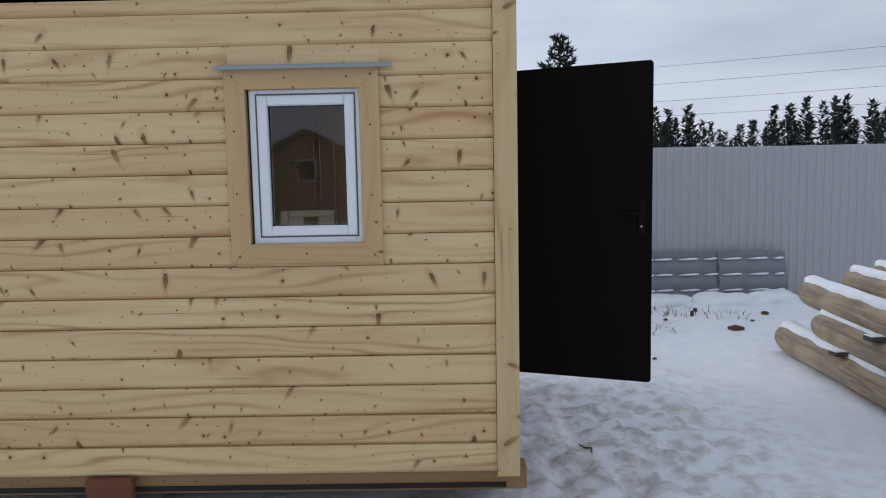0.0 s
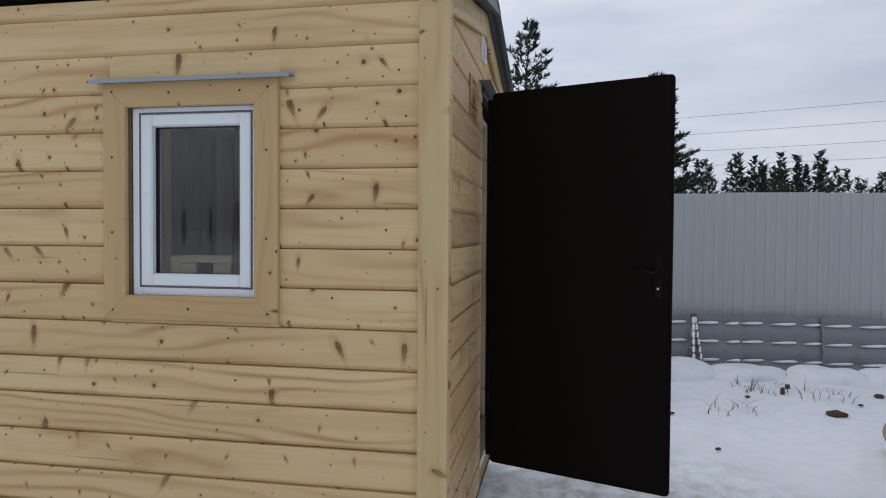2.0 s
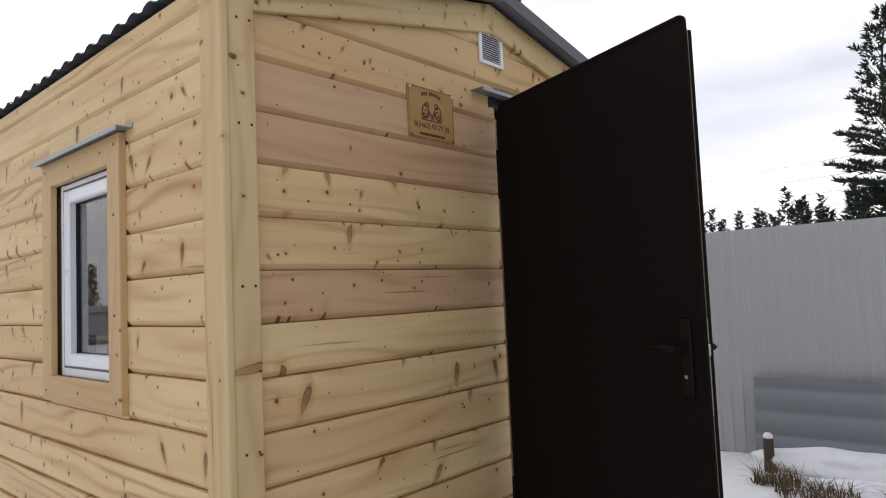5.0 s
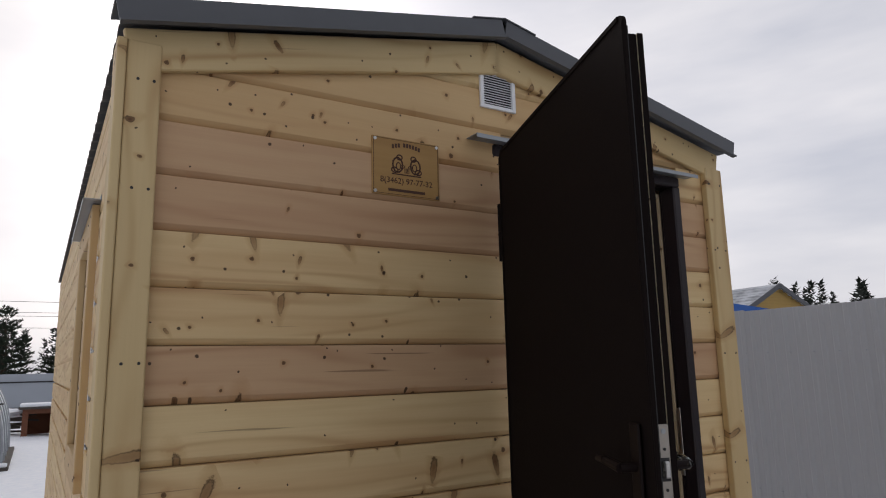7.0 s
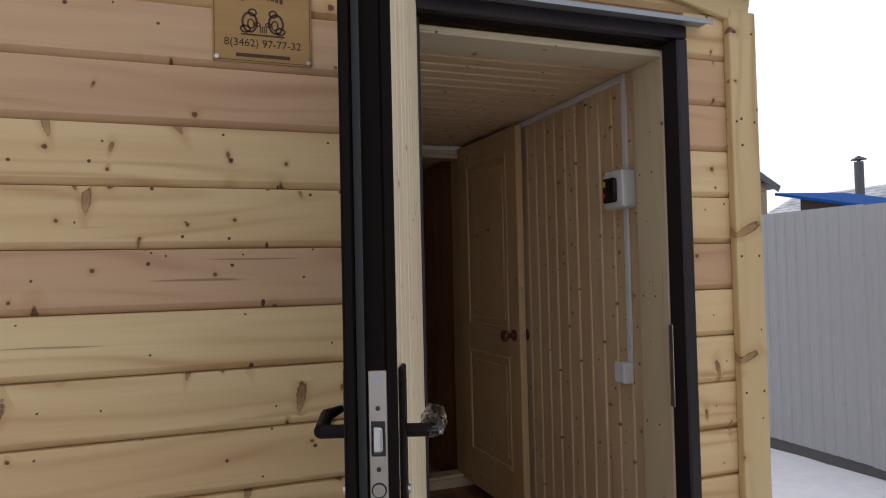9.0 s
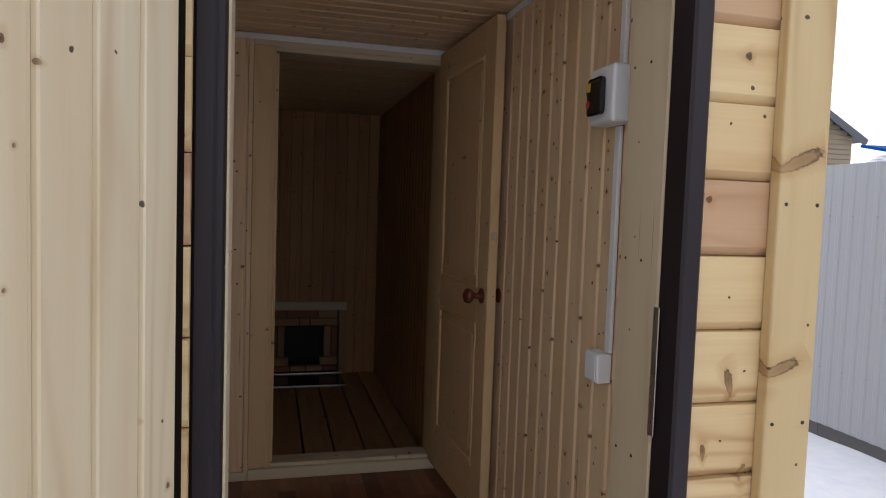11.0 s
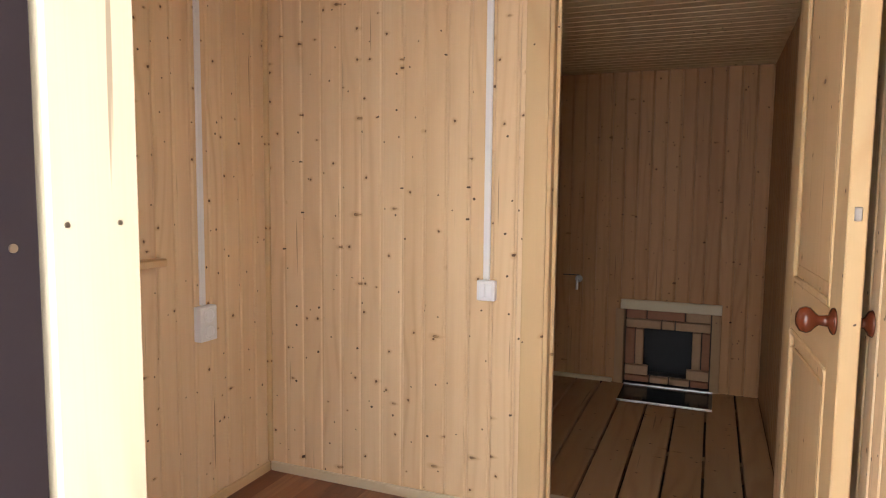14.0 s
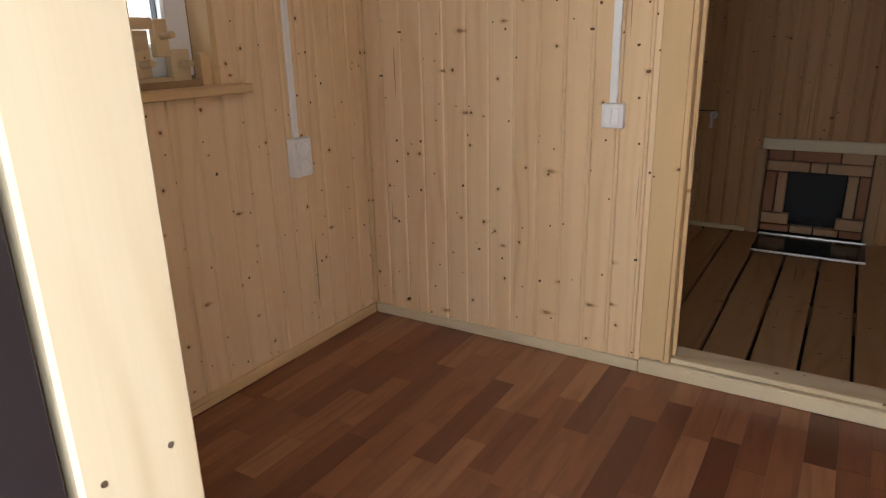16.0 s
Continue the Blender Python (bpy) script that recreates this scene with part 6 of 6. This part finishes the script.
def far_woods():
    rng = random.Random(9)
    vs, fs = [], []

    def small_tree(x, y, h):
        w = h * rng.uniform(0.17, 0.28)
        i = len(vs)
        vs.extend([(x - 0.1, y, 0), (x + 0.1, y, 0), (x, y, h)])
        fs.append((i, i + 1, i + 2))
        n = 230
        for k in range(n):
            f = 0.12 + 0.88 * (k / n)
            r = w * (1 - f) * rng.uniform(0.2, 1.2) * (0.8 + 0.4 * math.sin(f * 40.0)) + 0.03
            a = rng.random() * 6.283
            c = Vector((x + r * math.cos(a), y + r * math.sin(a), h * f))
            s = h * 0.03 * rng.uniform(0.7, 1.5)
            d = Vector((math.cos(a), math.sin(a), rng.uniform(0.0, 0.9))) * s * 1.5
            t = Vector((-math.sin(a), math.cos(a), rng.gauss(0, 0.4))) * s * 0.6
            i = len(vs)
            vs.extend([tuple(c - t), tuple(c + t), tuple(c + d)])
            fs.append((i, i + 1, i + 2))
    for k in range(330):
        x = rng.uniform(-45, 100)
        clump = 0.5 + 0.5 * noise.noise((x * 0.12, 0.3, 0))
        if clump < 0.40 and rng.random() < 0.5:
            continue
        small_tree(x, rng.uniform(74, 98), rng.uniform(5.0, 8.4) + 4.6 * clump)
    for k in range(60):
        small_tree(rng.uniform(-52, -44), rng.uniform(-25, 14), rng.uniform(3.0, 5.0))
    for k in range(60):
        small_tree(rng.uniform(-50, 40), rng.uniform(-76, -64), rng.uniform(3.5, 5.5))
    ob = new("far_woods", raw_mesh("far_woods", vs, fs, WOODS))
    tagged(ob, "dark line of distant pine woods", "woods", "", "stuff")


far_woods()


# ---- power lines ----
def cable_run(name, a, b, sag, r, label):
    a, b = Vector(a), Vector(b)
    cu = bpy.data.curves.new(name, "CURVE")
    cu.dimensions, cu.bevel_depth, cu.bevel_resolution = "3D", r, 1
    sp = cu.splines.new("POLY")
    sp.points.add(24)
    for k in range(25):
        t = k / 24
        p = a.lerp(b, t) - Vector((0, 0, sag * 4 * t * (1 - t)))
        sp.points[k].co = (*p, 1)
    tmp = bpy.data.objects.new("tmp", cu)
    scene.collection.objects.link(tmp)
    me = bpy.data.meshes.new_from_object(tmp.evaluated_get(bpy.context.evaluated_depsgraph_get()))
    bpy.data.objects.remove(tmp)
    me.materials.append(CABLE)
    tagged(new(name, me), label, "power line", "overhead power lines")


def power_poles():
    for x, y in ((-30.0, 77.0), (78.0, 28.0)):
        root = tagged(thing("utility_pole", pose(x, y, 0)), "distant wooden power pole", "utility pole", "far power poles")
        part("pole", rod(bmesh.new(), (0, 0, -0.5), (0, 0, 13.2), 0.16, 0.11), BARK, root)
        for z in (8.6, 9.8, 11.2, 12.6):
            part("arm", boxed(-0.6, 0.6, -0.06, 0.06, z + 0.02, z + 0.12), BARK, root)


for z in (8.6, 9.8, 11.2, 12.6):
    cable_run("power_line", (-30, 77, z), (78, 28, z + 1.2 - 1.2), 1.4, 0.013, "thin dark overhead cable far away")
power_poles()
for z in (4.3, 4.95, 5.15, 5.75):
    cable_run("power_line", (-41, -40, z), (-41, 40, z), 0.05, 0.013, "thin dark overhead cable beyond the far fence")
for y in (-40, 40):
    root = tagged(thing("utility_pole", pose(-41, y, 0)), "distant wooden power pole", "utility pole", "far power poles")
    part("pole", rod(bmesh.new(), (0, 0, -0.5), (0, 0, 6.0), 0.13, 0.1), BARK, root)


# ---- neighbouring buildings ----
YELLOW_WALL = plain("yellow_timber_wall", (0.42, 0.27, 0.08), 0.7, spots=0.2, scale=2)
DARK_WALL = plain("dark_timber_wall", (0.06, 0.042, 0.03), 0.8, spots=0.25, scale=3)
BUFF_WALL = plain("buff_brick_wall", (0.30, 0.24, 0.16), 0.85, spots=0.2, scale=3)


def roof_snow_material():
    m, nt, bsdf = material("snow_dusted_tiles")
    co = local(nt)
    n = noise_tex(nt, co, 1.5, 5)
    nt.links.new(blend(nt, ramp(nt, n, [(0.35, 0.35), (0.6, 0.9)]), (0.10, 0.115, 0.13), (0.6, 0.62, 0.66)), bsdf.inputs["Base Color"])
    bsdf.inputs["Roughness"].default_value = 0.6
    return m


DUSTED = roof_snow_material()


def house(name, apex, length, half, eave_drop, axis_deg, wall_mat, roof_mat, label, ribs=0.0, window=False):
    """A gabled house. apex: the top of the front gable; the ridge runs back from it along local -x."""
    ax, ay, az = apex
    root = tagged(thing(name, pose(ax, ay, 0, 0, 0, axis_deg)), label, "house")
    ez, hw = az - eave_drop, half * 0.88
    bm = bmesh.new()
    wz = az - eave_drop * 0.88 - 0.06
    pts = [(-hw, -0.3), (hw, -0.3), (hw, wz), (0, az - 0.08), (-hw, wz)]
    A, B = [bm.verts.new((-0.25, y, z)) for y, z in pts], [bm.verts.new((-length + 0.25, y, z)) for y, z in pts]
    bm.faces.new(A), bm.faces.new(B[::-1])
    for k in range(5):
        bm.faces.new((A[k], B[k], B[(k + 1) % 5], A[(k + 1) % 5]))
    bmesh.ops.recalc_face_normals(bm, faces=bm.faces[:])
    part("wall", bm, wall_mat, root)
    z = 0.2
    if wall_mat is not DARK_WALL:
        bl = bmesh.new()
        while z < az - 0.3:
            y = hw if z < wz else hw * (az - 0.08 - z) / (az - 0.08 - wz)
            box(bl, -0.25, -0.225, -y + 0.02, y - 0.02, z, z + 0.13, 0.01)
            z += 0.15
        part("cladding", bl, wall_mat, root)
    for s in (-1, 1):
        bm = bmesh.new()
        n = int(length / 0.3) if ribs else 1
        sl = math.hypot(half, eave_drop)
        nr = int(sl / 0.35) if ribs else 1
        for i in range(n):
            for j in range(nr):
                x0, x1 = -length * i / n, -length * (i + 1) / n
                t0, t1 = j / nr, (j + 1) / nr
                q = []
                for x, t, up in ((x0, t0, 0.03), (x1, t0, 0.03), (x1, t1, 0.06), (x0, t1, 0.06)):
                    q.append((x, s * half * t, az - eave_drop * t + up * (1 if ribs else 0.6)))
                top = [bm.verts.new(p) for p in q]
                low = [bm.verts.new((p[0], p[1], p[2] - 0.06)) for p in q]
                bm.faces.new(top), bm.faces.new(low[::-1])
                for k in range(4):
                    bm.faces.new((top[k], low[k], low[(k + 1) % 4], top[(k + 1) % 4]))
        bmesh.ops.recalc_face_normals(bm, faces=bm.faces[:])
        part("roof", bm, roof_mat, root)
        bm = bmesh.new()
        a = math.degrees(math.atan2(eave_drop, half))
        box(bm, 0, sl, -0.02, 0.02, -0.16, 0.06)
        part("bargeboard", bm, ROOF_GREY, root, m=Matrix.Translation((0.03, 0, az)) @ pose(0, 0, 0, 0, 0, 90 * s) @ pose(0, 0, 0, 0, a, 0))
    if window:
        w = part("window", boxed(-0.26, -0.2, -0.55, 0.55, wz - 0.9, wz + 0.3, bevel=0.02), PVC, root, "attic window")
        part("pane", boxed(-0.21, -0.19, -0.45, 0.45, wz - 0.8, wz + 0.2), SMOKED, w)
    return root


house("house", (-16.7, 34.0, 5.2), 9.0, 2.3, 1.15, -5, YELLOW_WALL, DUSTED, "far yellow timber house with snow-dusted tile roof", ribs=1)
house("house", (-15.0, 20.0, 5.5), 7.0, 2.4, 1.3, 0, BUFF_WALL, ROOF_GREY, "far buff house with a dark gable roof")
house("house", (-7.8, -29.0, 5.0), 9.0, 4.2, 2.1, 90, BUFF_WALL, DUSTED, "buff timber house with a snowy gable roof across the yard", window=True)


def blue_shed():
    root = tagged(thing("shed", pose(-7.55, 14.34, 0)), "neighbouring shed with a bright blue sheet roof", "shed")
    c = [(0, 0, 3.02), (-1.0, 3.0, 3.2), (2.1, 3.7, 2.45), (3.1, 0.7, 2.28)]
    bm = bmesh.new()
    top, low = [bm.verts.new(p) for p in c], [bm.verts.new((p[0], p[1], p[2] - 0.05)) for p in c]
    bm.faces.new(top), bm.faces.new(low[::-1])
    for k in range(4):
        bm.faces.new((top[k], low[k], low[(k + 1) % 4], top[(k + 1) % 4]))
    bmesh.ops.recalc_face_normals(bm, faces=bm.faces[:])
    part("roof", bm, BLUE_METAL, root)
    bm = bmesh.new()
    w = [(0.25, 0.35), (-0.65, 2.8), (1.95, 3.4), (2.8, 0.9)]
    tz = [2.9, 3.05, 2.4, 2.25]
    lo, hi = [bm.verts.new((x, y, -0.2)) for x, y in w], [bm.verts.new((x, y, z)) for (x, y), z in zip(w, tz)]
    bm.faces.new(hi), bm.faces.new(lo[::-1])
    for k in range(4):
        bm.faces.new((lo[k], lo[(k + 1) % 4], hi[(k + 1) % 4], hi[k]))
    bmesh.ops.recalc_face_normals(bm, faces=bm.faces[:])
    part("wall", bm, DARK_WALL, root)
    root = tagged(thing("annexe", pose(-9.6, 17.4, 0)), "low flat-roofed annexe with snow and a stove pipe", "annexe")
    part("wall", boxed(-2.2, 0.5, -3.2, 1.6, -0.2, 2.4), DARK_WALL, root)
    part("roof", boxed(-2.4, 0.7, -3.4, 1.8, 2.4, 2.5, bevel=0.02), ROOF_GREY, root)
    part("roof_snow", boxed(-2.38, 0.68, -3.38, 1.78, 2.5, 2.6, bevel=0.04, seg=2), SNOW, root, "snow on the roof")
    pipe = part("stove_pipe", rod(bmesh.new(), (0.42, 1.25, 2.55), (0.42, 1.25, 4.02), 0.1, n=14), ROOF_GREY, root, "dark metal stove pipe")
    bm = bmesh.new()
    lathe(bm, [(0.17, 4.16), (0.16, 4.18), (0.0, 4.27)], Matrix.Translation((0.42, 1.25, -0.1)), n=14)
    rod(bm, (0.42, 1.25, 4.0), (0.42, 1.25, 4.1), 0.03)
    part("rain_cap", bm, ROOF_GREY, pipe)


blue_shed()


def greenhouse():
    root = tagged(thing("greenhouse", pose(-13.0, 1.5, 0.0)), "arched greenhouse of frosted polycarbonate on a timber base", "greenhouse")
    R, H, L = 1.42, 2.1, 4.0
    arc = [(R * math.cos(math.pi * k / 24), H * max(0.0, math.sin(math.pi * k / 24)) ** 0.75) for k in range(25)]
    vs = [(0, y, z) for y, z in arc] + [(-L, y, z) for y, z in arc]
    part("skin", raw_mesh("skin", vs, [(k, k + 1, 26 + k, 25 + k) for k in range(24)], POLY, True), None, root)
    bm = bmesh.new()
    bm.faces.new([bm.verts.new((-0.01, y, z)) for y, z in arc])
    part("end_panel", bm, POLY, root)
    for x in (0.0, -1.0, -2.0, -3.0, -4.0):
        bm = bmesh.new()
        for (y0, z0), (y1, z1) in zip(arc, arc[1:]):
            rod(bm, (x, y0, z0), (x, y1, z1), 0.025, n=6)
        part("rib", bm, ZINC, root, "galvanised arched rib")
    part("crossbar", boxed(0.0, 0.03, -1.38, 1.38, 1.18, 1.21), BLACK, root)
    part("base", boxed(-L, 0.2, -R - 0.06, R + 0.12, -0.1, 0.06, bevel=0.01), GREY_WOOD, root, "snowy timber base")
    part("snow_ledge", boxed(0.03, 0.2, -R, R + 0.1, 0.06, 0.13, bevel=0.03, seg=2), SNOW, root)


greenhouse()


def west_fence():
    root = tagged(thing("far_fence", pose(-30, 0, 0)), "far pale fence with dark posts and rails", "fence")
    part("panel", boxed(0, 0.03, -25, 20, 0.25, 1.75), FAR_FENCE, root)
    part("kerb", boxed(0.0, 0.05, -25, 20, -0.1, 0.25), CONCRETE, root)
    for z in (0.38, 1.4):
        part("rail", boxed(0.03, 0.07, -25, 20, z, z + 0.05), BLACK, root)
    pm = mesh_of("post", boxed(0.07, 0.14, -0.04, 0.04, 0.0, 1.6), BLACK)
    for k in range(15):
        part("post", pm, None, root, m=pose(0, 1.95 - 20 + 2.5 * k - 0.0, 0))


FAR_FENCE = plain("far_fence_paint", (0.36, 0.39, 0.43), 0.6, spots=0.08, scale=2)
west_fence()


def kennel():
    root = tagged(thing("dog_kennel", pose(-20.5, 3.55, 0)), "small brown wooden dog kennel in the snow", "kennel")
    bm = bmesh.new()
    box(bm, -0.9, 0, -0.45, -0.3, 0, 0.75), box(bm, -0.9, 0, 0.3, 0.45, 0, 0.75), box(bm, -0.9, -0.02, -0.3, 0.3, 0.62, 0.75), box(bm, -0.9, -0.86, -0.3, 0.3, 0, 0.62)
    part("body", bm, RED_TIMBER, root)
    part("roof", boxed(-1.0, 0.12, -0.55, 0.55, 0.751, 0.81, bevel=0.01), GREY_WOOD, root)
    part("roof_snow", boxed(-0.98, 0.1, -0.53, 0.53, 0.81, 0.9, bevel=0.035, seg=2), SNOW, root, "snow on the roof")
    root = tagged(thing("wood_heap", pose(-21.5, 2.5, 0)), "heap of dark scrap timber under snow", "scrap heap")
    rng = random.Random(3)
    for k in range(9):
        part("plank", boxed(-0.6, 0.6, -0.09, 0.09, -0.03, 0.03, bevel=0.006), GREY_WOOD, root, m=pose(rng.uniform(-0.2, 0.2), rng.uniform(-0.5, 0.5), 0.1 + 0.06 * k, rng.uniform(-20, 20), rng.uniform(-12, 12), rng.uniform(50, 130)))
    bm = bmesh.new()
    bmesh.ops.create_icosphere(bm, subdivisions=3, radius=1)
    for v in bm.verts:
        k = 1 + 0.35 * noise.noise(v.co * 2)
        v.co = Vector((v.co.x * 0.6, v.co.y * 0.75, v.co.z * 0.16)) * k + Vector((0, 0, 0.62))
    part("snow_cap", bm, SNOW, root, "lumpy snow cap")


kennel()
